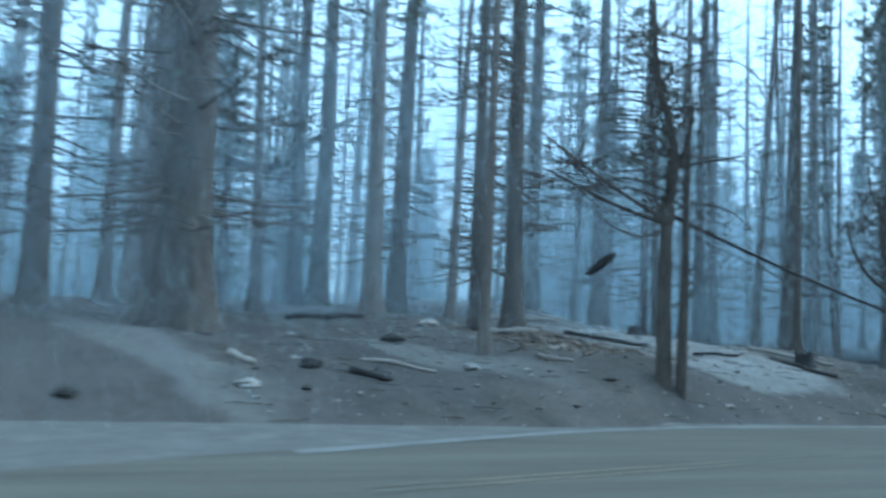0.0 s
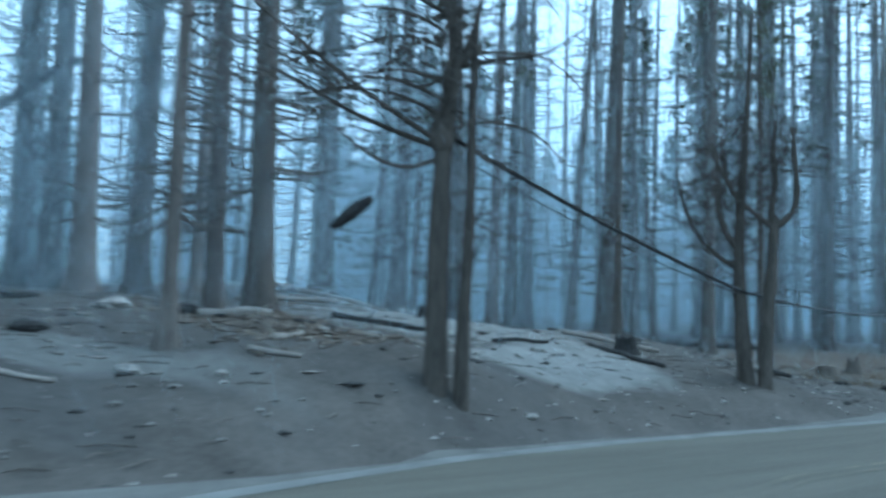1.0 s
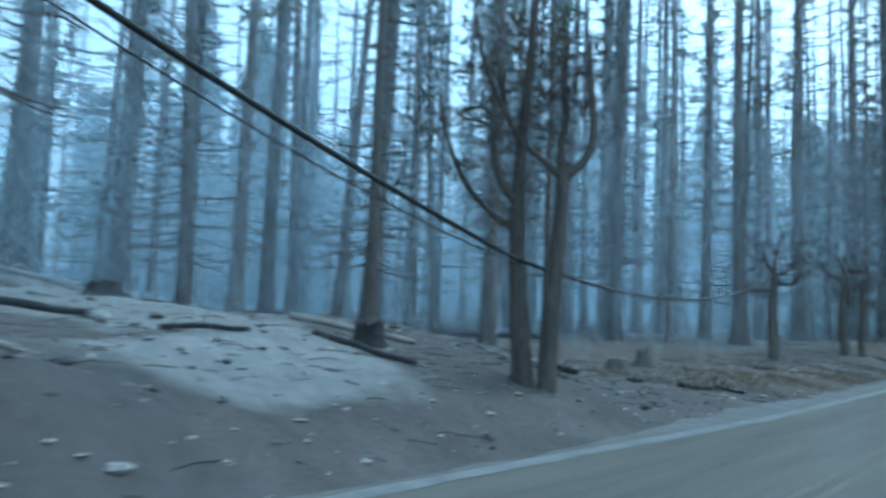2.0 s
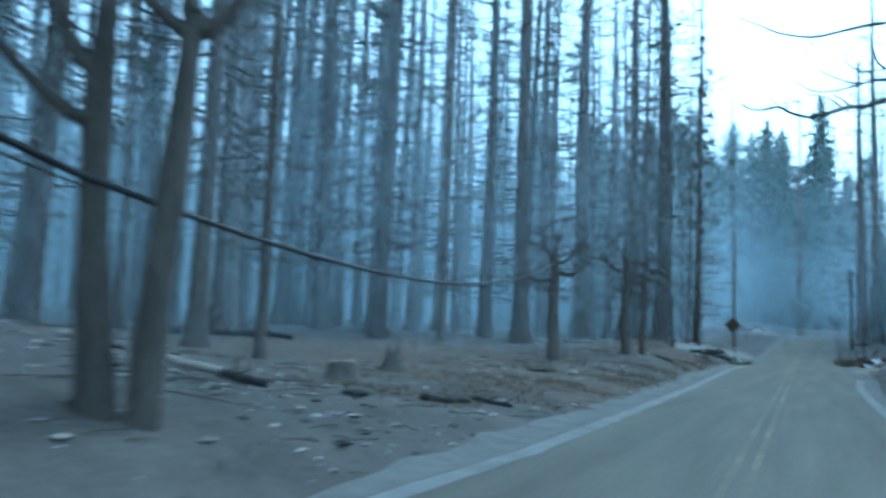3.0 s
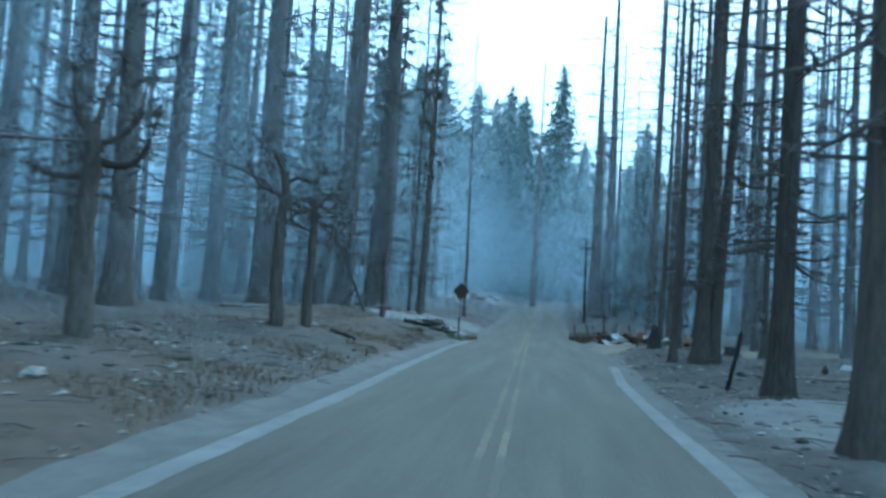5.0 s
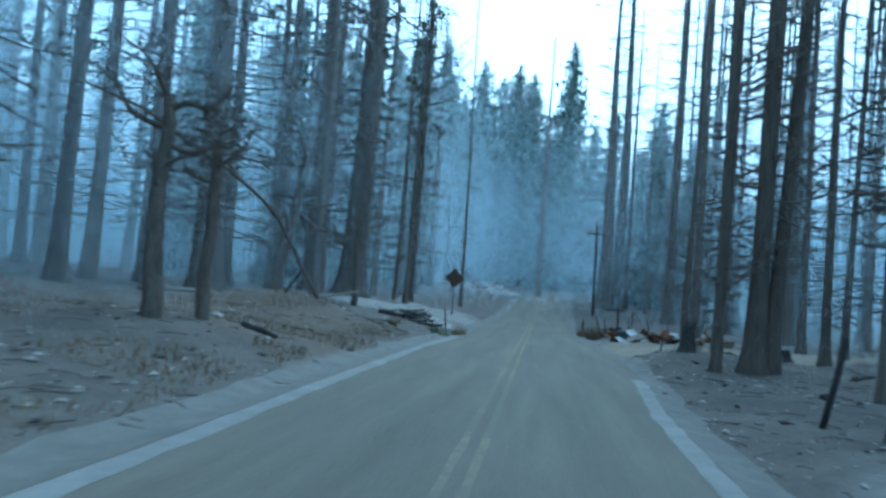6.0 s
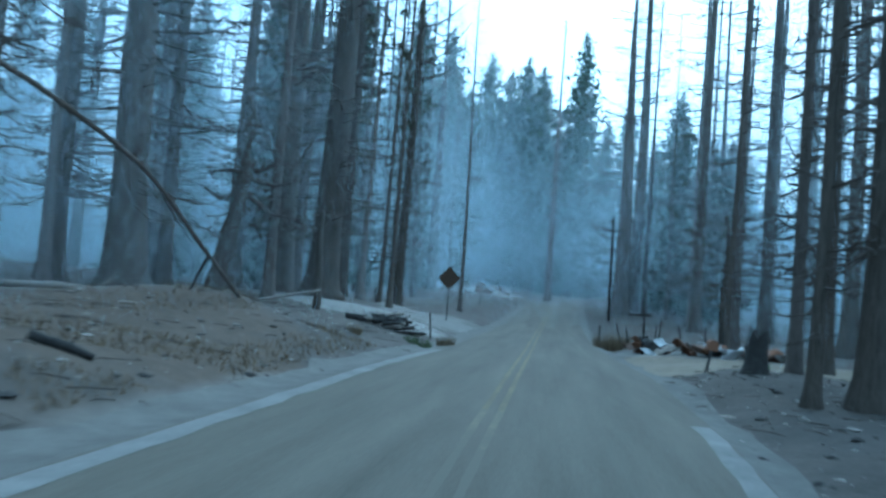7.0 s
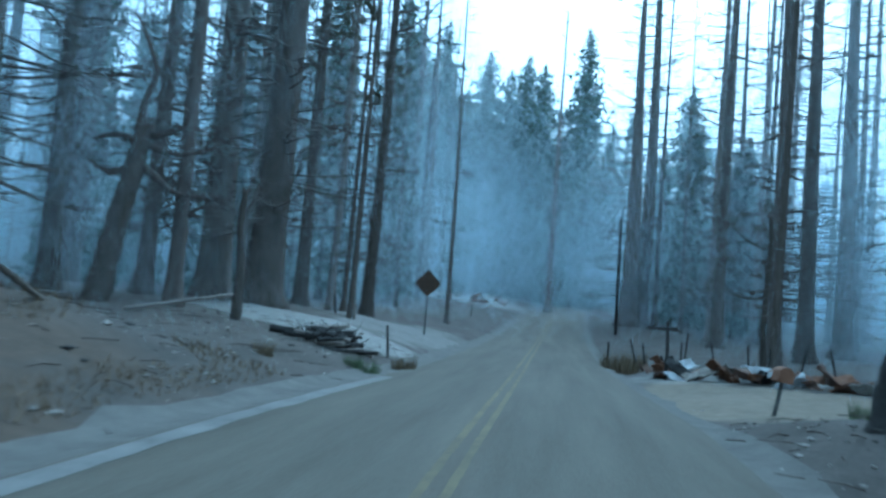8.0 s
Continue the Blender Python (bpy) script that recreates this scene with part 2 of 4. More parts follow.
def tube(V, Fc, pts, radii, sides=6, cap=True, lobes=None):
    """Adds a tube along pts to the lists V and Fc."""
    start = len(V)
    pts = [Vector(p) for p in pts]
    ref = Vector((0.31, 0.17, 0.93))
    for i, p in enumerate(pts):
        d = (pts[min(i + 1, len(pts) - 1)] - pts[max(i - 1, 0)]).normalized()
        u = d.cross(ref)
        if u.length < 1e-3:
            u = d.cross(Vector((1, 0, 0)))
        u.normalize()
        w = d.cross(u)
        for k in range(sides):
            a = 2 * math.pi * k / sides
            r = radii[i] * (lobes(i, k) if lobes else 1)
            V.append(p + u * (r * math.cos(a)) + w * (r * math.sin(a)))
    for i in range(len(pts) - 1):
        for k in range(sides):
            a, b = start + i * sides + k, start + i * sides + (k + 1) % sides
            Fc.append((a, b, b + sides, a + sides))
    if cap:
        Fc.append(tuple(start + k for k in range(sides))[::-1])
        Fc.append(tuple(start + (len(pts) - 1) * sides + k for k in range(sides)))


def trunk_mesh(name, rng, height, r0, mat, sides=14, rings=22, taper=0.8, sway=0.12, top=0.22, flare=0.55):
    """A tapered, slightly crooked trunk with a flared and lobed foot."""
    V, Fc = [], []
    ph = [rng.uniform(0, 6.28) for _ in range(6)]
    lob = [rng.uniform(0.85, 1.15) for _ in range(sides)]

    def axis(z):
        return Vector((sway * (math.sin(z * 0.13 + ph[0]) - math.sin(ph[0])) * 0.8, sway * (math.sin(z * 0.11 + ph[1]) - math.sin(ph[1])) * 0.8, z))

    zs = [-0.5, 0.0, 0.25, 0.6, 1.1] + [1.1 + (height - 1.1) * (i / (rings - 5)) ** 1.1 for i in range(1, rings - 4)]
    rad = []
    for z in zs:
        f = max(0.0, z) / height
        rad.append(r0 * (max(top, 1 - taper * f - 0.1 * f * f) + flare * math.exp(-max(0, z) / (1.1 * r0 + 0.25))))

    def lobes(i, k):
        foot = math.exp(-max(0, zs[i]) / 0.7)
        return 1 + (lob[k] - 1) * (0.35 + 1.3 * foot) + 0.05 * rng.uniform(-1, 1)

    tube(V, Fc, [axis(z) for z in zs], rad, sides, True, lobes)

    def radius(z):
        return float(np.interp(z, zs, rad))
    return mesh(name, V, Fc, mat), axis, radius


def branch(V, Fc, rng, p, az, elev, length, r, curl=0.5, twigs=4, sides=3, droop=0.35, n=3):
    """A dead limb that droops from the trunk and turns up at the tip, with twigs."""
    pts, q = [Vector(p)], Vector(p)
    e, a = elev, az
    for i in range(n):
        step = length / n
        e += (-droop if i < 1 else curl) * rng.uniform(0.5, 1.2) * 0.5
        a += rng.uniform(-0.25, 0.25)
        q = q + Vector((math.cos(a) * math.cos(e), math.sin(a) * math.cos(e), math.sin(e))) * step
        pts.append(q)
    tube(V, Fc, pts, [r * (1 - 0.85 * i / n) for i in range(n + 1)], sides, False)
    for _ in range(twigs):
        i = rng.randrange(1, n)
        t0 = pts[i].lerp(pts[i + 1], rng.random())
        ta = a + rng.choice((-1, 1)) * rng.uniform(0.5, 1.2)
        te = rng.uniform(-0.5, 0.5)
        tl = length * rng.uniform(0.12, 0.35)
        d = Vector((math.cos(ta) * math.cos(te), math.sin(ta) * math.cos(te), math.sin(te)))
        end = t0 + d * tl + Vector((0, 0, rng.uniform(-0.1, 0.25) * tl))
        wide = d.cross(Vector((rng.gauss(0, 1), rng.gauss(0, 1), rng.gauss(0, 1)))).normalized() * max(0.013, r * 0.55)
        k = len(V)
        V.extend((t0 - wide, t0 + wide, end))
        Fc.append((k, k + 1, k + 2))


def clump(V, Fc, rng, c, size, n):
    """A tuft of needles: many thin blades round a point."""
    for _ in range(n):
        d = Vector((rng.gauss(0, 1), rng.gauss(0, 1), rng.gauss(0, 0.7))).normalized()
        s = Vector((rng.gauss(0, 1), rng.gauss(0, 1), rng.gauss(0, 1))).cross(d).normalized()
        o = c + d * size * rng.uniform(0.0, 0.5)
        L = size * rng.uniform(0.5, 1.0)
        w = size * rng.uniform(0.1, 0.2)
        k = len(V)
        V.extend((o - s * w, o + s * w, o + d * L))
        Fc.append((k, k + 1, k + 2))


def burned_pine(name, seed, height, r0, first, count, reach, mat, tufts=0, label="", twigs=9):
    """A standing burned pine: trunk, dead limbs and, where any are left, scorched needles."""
    rng = random.Random(seed)
    root = thing(name, 0, 0, 0, label, "tree", "burned pines of the forest")
    me, axis, radius = trunk_mesh("trunk", rng, height, r0, mat)
    part("trunk", me, root)
    V, Fc, NV, NF = [], [], [], []
    for i in range(count):
        f = ((i + rng.random()) / count) ** 1.35
        z = first + (height - first - 0.3) * f
        az = rng.uniform(0, 6.28)
        body = math.sin(min(1.0, 0.25 + f) * math.pi * 0.93) ** 0.7
        L = reach * (0.35 + 0.65 * body) * rng.uniform(0.4, 1.25)
        if rng.random() < 0.25:
            L *= 0.3
        p = axis(z) + Vector((math.cos(az), math.sin(az), 0)) * radius(z) * 0.7
        r = 0.02 + 0.015 * L
        branch(V, Fc, rng, p, az, rng.uniform(-0.25, 0.25) + 0.3 * f, L, r, 0.45, twigs, n=2)
        if tufts and f > 0.3 and rng.random() < tufts:
            for _ in range(3):
                c = p + Vector((math.cos(az), math.sin(az), rng.uniform(-0.25, 0.15))) * L * rng.uniform(0.45, 1.0)
                clump(NV, NF, rng, c + Vector((rng.gauss(0, 0.2), rng.gauss(0, 0.2), 0)), rng.uniform(0.3, 0.6), 16)
    part("deadwood", mesh("deadwood", V, Fc, TWIG), root, "thin dead bare limbs")["kind"] = "stuff"
    if NF:
        part("crown", mesh("crown", NV, NF, NEEDLE, False), root, "sparse scorched needles")["kind"] = "stuff"
    return root


def conifer(name, seed, height, spread, mat, label):
    """A full fir: trunk and a crown of many drooping sprays with gaps."""
    rng = random.Random(seed)
    root = thing(name, 0, 0, 0, label, "tree", "conifers at the end of the road")
    me, axis, radius = trunk_mesh("trunk", rng, height, height * 0.011, BARK, 8, 10)
    part("trunk", me, root)
    V, Fc = [], []
    levels = int(height * 1.5)
    for i in range(levels):
        f = (i / levels) ** 0.85
        z = height * (0.03 + 0.965 * f)
        R = min(spread, 0.95 * (height - z) ** 0.6) * rng.uniform(0.72, 1.1) + 0.08
        for k in range(8):
            az = rng.uniform(0, 6.28)
            L = R * rng.uniform(0.5, 1.15)
            n = max(1, int(L / 0.8 + 0.5))
            for j in range(n):
                s = (j + 0.5) / n
                c = axis(z) + Vector((math.cos(az) * L * s, math.sin(az) * L * s, 0.12 * L * s - 0.42 * L * s * s + rng.uniform(-0.12, 0.12)))
                clump(V, Fc, rng, c, min(1.35, 0.4 + 0.24 * L), 6)
    part("crown", mesh("crown", V, Fc, mat, False), root, "dense dark needles with gaps")["kind"] = "stuff"
    return root


# ---- the ground ----
def axis_steps(lo, hi, flo, fhi, fine, grow=1.25):
    vals = list(np.arange(flo, fhi, fine))
    s, v = fine, flo
    while v > lo:
        s *= grow
        v -= s
        vals.insert(0, v)
    s, v = fine, fhi
    while v < hi:
        vals.append(v)
        s *= grow
        v += s
    return vals


gx = axis_steps(-900, 900, -42, 26, 0.5)
gy = axis_steps(-900, 1200, -34, 130, 0.6)
gv = [(x, y, ground_z(x, y)) for y in gy for x in gx]
W = len(gx)
gf = [(j * W + i, j * W + i + 1, (j + 1) * W + i + 1, (j + 1) * W + i) for j in range(len(gy) - 1) for i in range(W - 1)]
ground = new("ground", mesh("ground", gv, gf, DUFF))
tagged(ground, "burned forest floor of grey ash, dirt and brown needle litter", "ground", kind="structure")


def strip(name, ys, lo, hi, lift, mat, label, category, cols=6, snug=False):
    """A band along the road between two edges; snug bands follow the forest floor."""
    V, Fc = [], []
    for y in ys:
        a, b = lo(y), hi(y)
        for c in range(cols + 1):
            x = a + (b - a) * c / cols
            base = ground_z(x, y) if snug else road_z(y)
            V.append((x, y, base + lift))
    n = cols + 1
    for j in range(len(ys) - 1):
        for c in range(cols):
            Fc.append((j * n + c, j * n + c + 1, (j + 1) * n + c + 1, (j + 1) * n + c))
    return tagged(new(name, mesh(name, V, Fc, mat)), label, category, kind="structure")


ys = [float(v) for v in np.arange(-60, 200, 1.0)]
strip("road", ys, lambda y: left_edge(y) - 0.05, lambda y: right_edge(y) + 0.05, 0.02, ASPHALT, "worn two-lane asphalt road dusted with tan ash", "road", 10)


def wob(y, k, amp=0.08):
    return amp * noise.noise(Vector((y * 0.9, k, 0))) + 0.5 * amp * noise.noise(Vector((y * 3.1, k, 4)))


ys1 = [float(v) for v in np.arange(-14, 66, 0.5)]
strip("edge_line", ys1, lambda y: left_edge(y) + 0.02 + wob(y, 1, 0.05), lambda y: left_edge(y) + 0.36 + wob(y, 2, 0.07), 0.026, WHITEPAINT, "faded white edge line along the asphalt", "road line", 2)
ys2 = [float(v) for v in np.arange(4, 51, 0.5)]
strip("edge_line", ys2, lambda y: right_edge(y) - 0.3 + wob(y, 3, 0.05), lambda y: right_edge(y) + 0.02 + wob(y, 4, 0.07), 0.026, WHITEPAINT, "faded white edge line along the asphalt", "road line", 2)
ys3, ys4 = [float(v) for v in np.arange(-14, 50.1, 0.5)], [float(v) for v in np.arange(50, 190, 0.5)]
for off, span, paint in ((-0.19, ys3, YELLOWBITS), (0.08, ys3, YELLOWBITS), (-0.19, ys4, YELLOWPAINT), (0.08, ys4, YELLOWPAINT)):
    strip("centre_line", span, lambda y: -1.05 + bend(y) + off + 0.2 * max(0, -y) + wob(y, 5 + off, 0.02), lambda y: -1.05 + bend(y) + off + 0.11 + 0.2 * max(0, -y) + wob(y, 6 + off, 0.02), 0.026, paint, "worn yellow centre line on the asphalt", "road line", 1)
strip("shoulder", ys, lambda y: min(left_edge(y) - 0.2 - 0.75 * min(1, max(0, (y - 6) / 8)) + wob(y, 8, 0.25), -3.9 if y < -6 else 99), lambda y: left_edge(y) - 0.02, 0.075, GRAVEL, "pale gravel shoulder beside the asphalt", "shoulder", 5, True)
strip("shoulder", ys, lambda y: right_edge(y) + 0.02, lambda y: right_edge(y) + 0.7 + wob(y, 9, 0.25), 0.035, GRAVEL, "pale gravel shoulder beside the asphalt", "shoulder", 3, True)

# ---- burned pines ----
LBL = "tall charred pine with bare dead limbs on ashy ground"
KINDS = [
    burned_pine("burned_pine", 11, 46, 0.5, 3.0, 290, 3.0, BARK, 0.0, LBL),
    burned_pine("burned_pine", 12, 42, 0.5, 3.5, 280, 2.8, BARK, 0.0, LBL),
    burned_pine("burned_pine", 13, 45, 0.5, 3.5, 270, 3.1, GREYBARK, 0.35, "tall scorched pine with sparse brown needles on ashy ground"),
    burned_pine("burned_pine", 14, 38, 0.5, 2.6, 290, 2.7, GREYBARK, 0.0, LBL),
    burned_pine("burned_pine", 15, 43, 0.5, 4.5, 260, 3.3, BARK, 0.6, "tall scorched pine with a thin needle crown on ashy ground"),
    burned_pine("burned_pine", 16, 40, 0.5, 2.4, 300, 2.6, GREYBARK, 0.0, LBL),
]
THIN = [
    burned_pine("burned_pine", 21, 30, 0.2, 2.0, 150, 1.8, GREYBARK, 0.0, "slender charred pine with bare dead limbs on ashy ground", 5),
    burned_pine("burned_pine", 22, 33, 0.2, 1.6, 160, 1.9, BARK, 0.0, "slender charred pine with bare dead limbs on ashy ground", 5),
    burned_pine("burned_pine", 23, 28, 0.2, 2.4, 140, 1.8, BARK, 0.4, "slender scorched pine with sparse brown needles", 5),
]
FILL = [
    burned_pine("burned_pine", 25, 42, 0.5, 3.0, 130, 2.9, BARK, 0.0, LBL, 6),
    burned_pine("burned_pine", 26, 38, 0.5, 2.6, 130, 2.8, GREYBARK, 0.3, "tall scorched pine with sparse brown needles on ashy ground", 6),
    burned_pine("burned_pine", 27, 40, 0.5, 3.4, 125, 3.0, GREYBARK, 0.5, "tall scorched pine with a thin needle crown on ashy ground", 6),
]
used = set()
rnd = random.Random(5)
taken = []


def plant(kind, x, y, wide, tall=1.0, lean=(0.0, 0.0), turn=None):
    """Stands a copy of a kind at x, y; wide and tall scale its girth and height."""
    m = pose(x, y, ground_z(x, y), lean[0], lean[1], rnd.uniform(0, 360) if turn is None else turn)
    taken.append((x, y))
    if kind in used:
        ob = copy_thing(kind, m)
    else:
        used.add(kind)
        ob = kind
        ob.matrix_basis = m
    ob.scale = (wide, wide, tall)
    return ob


# x, y, girth in metres, kind, lean
BEND_TREES = [
    (-14.6, -13.55, 1.85, 0), (-17.0, -14.2, 0.9, 3), (-38, -3.6, 1.15, 1), (-36.5, -2.5, 1.3, 0), (-60, 8, 1.3, 2), (-28, -1.1, 1.1, 1),
    (-8.9, -6.6, 0.32, 6), (-32.7, 10, 1.2, 0), (-16.9, -2.5, 0.65, 3), (-15.0, -2.0, 0.8, 1), (-26.7, 22.5, 0.6, 1), (-46, 38, 1.0, 0),
    (-13.1, 10.3, 0.34, 7), (-30, 13, 1.1, 5), (-16.8, 21.1, 0.6, 4), (-13.0, 19.1, 0.3, 8), (-20.5, 26.5, 0.55, 4), (-23, 30.5, 0.6, 2),
]
BANK_TREES = [
    (-27.4, 40.6, 1.1, 0), (-25.9, 41.4, 1.2, 1), (-18.2, 35.0, 0.75, 1), (-16.4, 38.2, 0.42, 3), (-17.9, 47.8, 0.9, 0), (-15.1, 46.4, 1.05, 1),
    (-16.4, 65.4, 1.6, 0), (-15.1, 79.3, 1.6, 1), (-12.2, 77.8, 1.75, 0), (-10.6, 90.3, 0.8, 1), (-11.0, 86.7, 0.3, 7), (-16.9, 76.6, 0.8, 5),
    (-26.8, 87, 1.0, 0), (4.35, 31.7, 0.74, 1), (5.9, 42.0, 0.7, 1), (6.6, 122.2, 1.9, 3), (8.9, 133.5, 1.8, 0), (5.1, 53.7, 0.32, 7),
]
ROADSIDE_TREES = [
    (6.1, 58.6, 0.38, 3), (9.8, 83.4, 0.7, 5), (10.9, 102.3, 1.0, 0), (-18.2, 72.1, 0.8, 4), (-17.4, 89.5, 0.8, 2), (-14.3, 89.5, 0.9, 4),
    (-23.4, 80.6, 0.9, 0), (-20.0, 66.3, 1.0, 1), (-12.4, 70.2, 0.55, 3), (-21, 48, 0.8, 5), (-9.4, 82, 0.35, 8),
    (14, 78, 0.9, 1), (12.5, 70, 0.45, 5), (17, 74, 0.6, 3), (9.2, 66, 0.5, 1), (-8.05, 106.0, 0.4, 6),
]
FOREST_TREES = [
    (-18.2, -20.5, 1.4, 2), (-21, -17.5, 1.0, 4), (-25, -20, 0.8, 4), (-27, -13.5, 0.6, 2), (-1.0, 150, 0.9, 5), (7.5, 47.5, 0.3, 6),
    (8.2, 36, 0.4, 7), (9.5, 40, 0.55, 3), (11, 33, 0.5, 1), (12, 50, 0.6, 3), (15, 57, 0.7, 5), (10.5, 60.5, 0.4, 7),
    (7.9, 76, 0.35, 7), (11.7, 109, 0.9, 3), (16.5, 124.5, 0.85, 1), (16.4, 115.4, 1.0, 5), (22.7, 130.8, 1.0, 3), (17.7, 107.1, 0.85, 0),
]
FAR_TREES = [
    (19.4, 103.6, 1.5, 1), (28, 124, 1.0, 5), (23, 112, 0.8, 3), (-22, 36, 0.7, 4), (-25.5, 34.5, 0.6, 2), (-29, 38.5, 0.8, 4),
    (-31, 33, 0.7, 2), (-33, 44, 0.9, 4), (-23.5, 44, 0.7, 2),
]
MAIN = BEND_TREES + BANK_TREES + ROADSIDE_TREES + FOREST_TREES + FAR_TREES
LEANS = {(-26.7, 22.5): (-4.0, 5.0), (-18.2, 35.0): (0.0, 1.5), (-28, -1.1): (0.0, 1.5)}
for x, y, g, k in MAIN:
    kind = KINDS[k] if k < 6 else THIN[k - 6]
    r = 1.0 if k < 6 else 0.4
    plant(kind, x, y, 0.86 * g / r, rnd.uniform(0.9, 1.15), LEANS.get((x, y), (rnd.uniform(-0.4, 0.4), rnd.uniform(-0.4, 0.4))))

# the pair that grows from one foot
plant(KINDS[0], 6.15, 53.5, 0.55, 1.0, (0, -0.3))
plant(KINDS[1], 6.6, 53.6, 0.45, 1.0, (0, 3.2), 0)


def fill(n, xlo, xhi, ylo, yhi, gap, seed, small=0.5, bare=False):
    r = random.Random(seed)
    made = 0
    for _ in range(n * 12):
        if made >= n:
            break
        x, y = r.uniform(xlo, xhi), r.uniform(ylo, yhi)
        if left_edge(y) - 4.5 < x < right_edge(y) + 4.0:
            continue
        if any((x - a) ** 2 + (y - b) ** 2 < gap * gap for a, b in taken):
            continue
        made += 1
        if r.random() < small:
            plant(THIN[r.randrange(2 if bare else 3)], x, y, r.uniform(0.6, 1.5), r.uniform(0.75, 1.25), (r.uniform(-2.5, 2.5), r.uniform(-2.5, 2.5)))
        else:
            plant(FILL[0 if bare else r.randrange(3)], x, y, r.uniform(0.4, 0.9), r.uniform(0.8, 1.15), (r.uniform(-1.5, 1.5), r.uniform(-1.5, 1.5)))


fill(52, -72, -20, -25, 60, 3.4, 31)
fill(14, -72, -42, -30, 36, 2.6, 36, 0.3)
fill(105, -70, -14, 36, 150, 2.8, 32, 0.4)
fill(70, 9, 60, 28, 140, 3.2, 33, 0.6, True)
fill(6, 20, 70, -40, 20, 6.0, 34)
fill(5, -60, -18, -60, -25, 6.0, 35)
fill(12, -62, -24, -24, -6, 2.2, 37, 0.2)
fill(16, -42, -16, 34, 68, 2.2, 38, 0.2)
fill(8, -40, -20, 6, 30, 2.4, 39, 0.3)

# ---- full conifers that close the road ----
FIRS = [conifer("conifer", 41, 40, 6.6, FIR, "tall dense dark conifer at the end of the road"), conifer("conifer", 42, 34, 5.8, FIR, "tall dense dark conifer at the end of the road"), conifer("conifer", 43, 43, 6.2, FIR, "tall dense dark conifer at the end of the road")]
fr = random.Random(44)
# x, y and height of the crowns that stand up against the sky
FARX = [(-24.6, 170, 39), (-19.9, 172, 40), (-15.0, 193, 41), (-20.1, 205, 37), (-11.4, 200, 40), (-8.2, 197, 42), (-4.7, 190, 39), (2.5, 190, 46), (8.7, 205, 33), (-30, 178, 38), (-37, 172, 38), (-44, 180, 40), (-52, 170, 40), (-60, 162, 40),
        (15.5, 150, 27), (21, 142, 20), (17, 190, 22), (25, 178, 17), (33, 170, 16), (41, 165, 18), (50, 160, 20), (-1.5, 204, 30)]
for i, (x, y, top) in enumerate(FARX):
    kind = FIRS[i % 3]
    tall = 1.1 * top / (40, 34, 43)[i % 3]
    plant(kind, x, y, min(1.15, max(0.75, tall)), tall)


def far_fir(seed, height, spread):
    """A plainer bushy conifer for the deep forest."""
    r = random.Random(seed)
    root = thing("conifer", 0, 0, 0, "hazy bushy conifer deep in the burned forest", "tree", "conifers deep in the forest")
    me, axis, radius = trunk_mesh("trunk", r, height, height * 0.012, BARK, 6, 8)
    part("trunk", me, root)
    V, Fc = [], []
    for i in range(900):
        f = r.random() ** 1.3
        R = spread * (1 - f) ** 0.7
        a, q = r.uniform(0, 6.28), R * math.sqrt(r.random())
        clump(V, Fc, r, axis(height * (0.05 + 0.93 * f)) + Vector((math.cos(a) * q, math.sin(a) * q, -0.2 * q)), r.uniform(0.8, 1.5), 3)
    part("crown", mesh("crown", V, Fc, FIR, False), root, "dark needles with gaps")["kind"] = "stuff"
    return root


DEEP = [far_fir(51, 22, 3.4), far_fir(52, 17, 3.0), far_fir(53, 26, 3.6)]
dr = random.Random(54)
for i in range(18):
    plant(DEEP[i % 3], -64 + 7.0 * i, 218 + fr.uniform(-8, 14), fr.uniform(1.1, 1.5), fr.uniform(1.1, 1.6))
for i in range(62):
    plant(DEEP[i % 3], -64 - dr.uniform(0, 30), -75 + 3.6 * i + dr.uniform(-2, 2), dr.uniform(0.8, 1.3), dr.uniform(0.7, 1.1) * (0.95 if i < 32 else 1.4))
for i in range(30):
    plant(DEEP[i % 3], 58 + dr.uniform(0, 20), 10 + 5.5 * i + dr.uniform(-2, 2), dr.uniform(0.8, 1.3), dr.uniform(0.7, 1.1))
for x, y, h in ((15, 118, 0.75), (-20, 112, 1.1), (-24, 100, 1.2), (-17, 125, 1.2), (12.5, 128, 0.9), (-30, 92, 1.3), (-34, 106, 1.3), (-27, 118, 1.3)):
    plant(DEEP[int(abs(x)) % 3], x, y, 0.8, h)


# ---- single trees with a shape of their own ----
def limb(name, parent, pts, r0, r1, mat, sides=8, label=""):
    """One limb or stem as a part, along pts given from the tree's foot."""
    V, Fc = [], []
    P = [Vector(p) for p in pts]
    fine = []
    for i in range(len(P) - 1):
        a, b, c, d = P[max(i - 1, 0)], P[i], P[i + 1], P[min(i + 2, len(P) - 1)]
        for s in (0, 0.34, 0.67):
            fine.append(0.5 * ((2 * b) + (c - a) * s + (2 * a - 5 * b + 4 * c - d) * s * s + (3 * b - a - 3 * c + d) * s ** 3))
    fine.append(P[-1])
    n = len(fine) - 1
    rr = random.Random(len(pts) * 7 + int(abs(P[-1].x) * 100))
    tube(V, Fc, fine, [(r0 + (r1 - r0) * i / n) * rr.uniform(0.92, 1.1) for i in range(n + 1)], sides)
    return part(name, mesh(name, V, Fc, mat), parent, label)


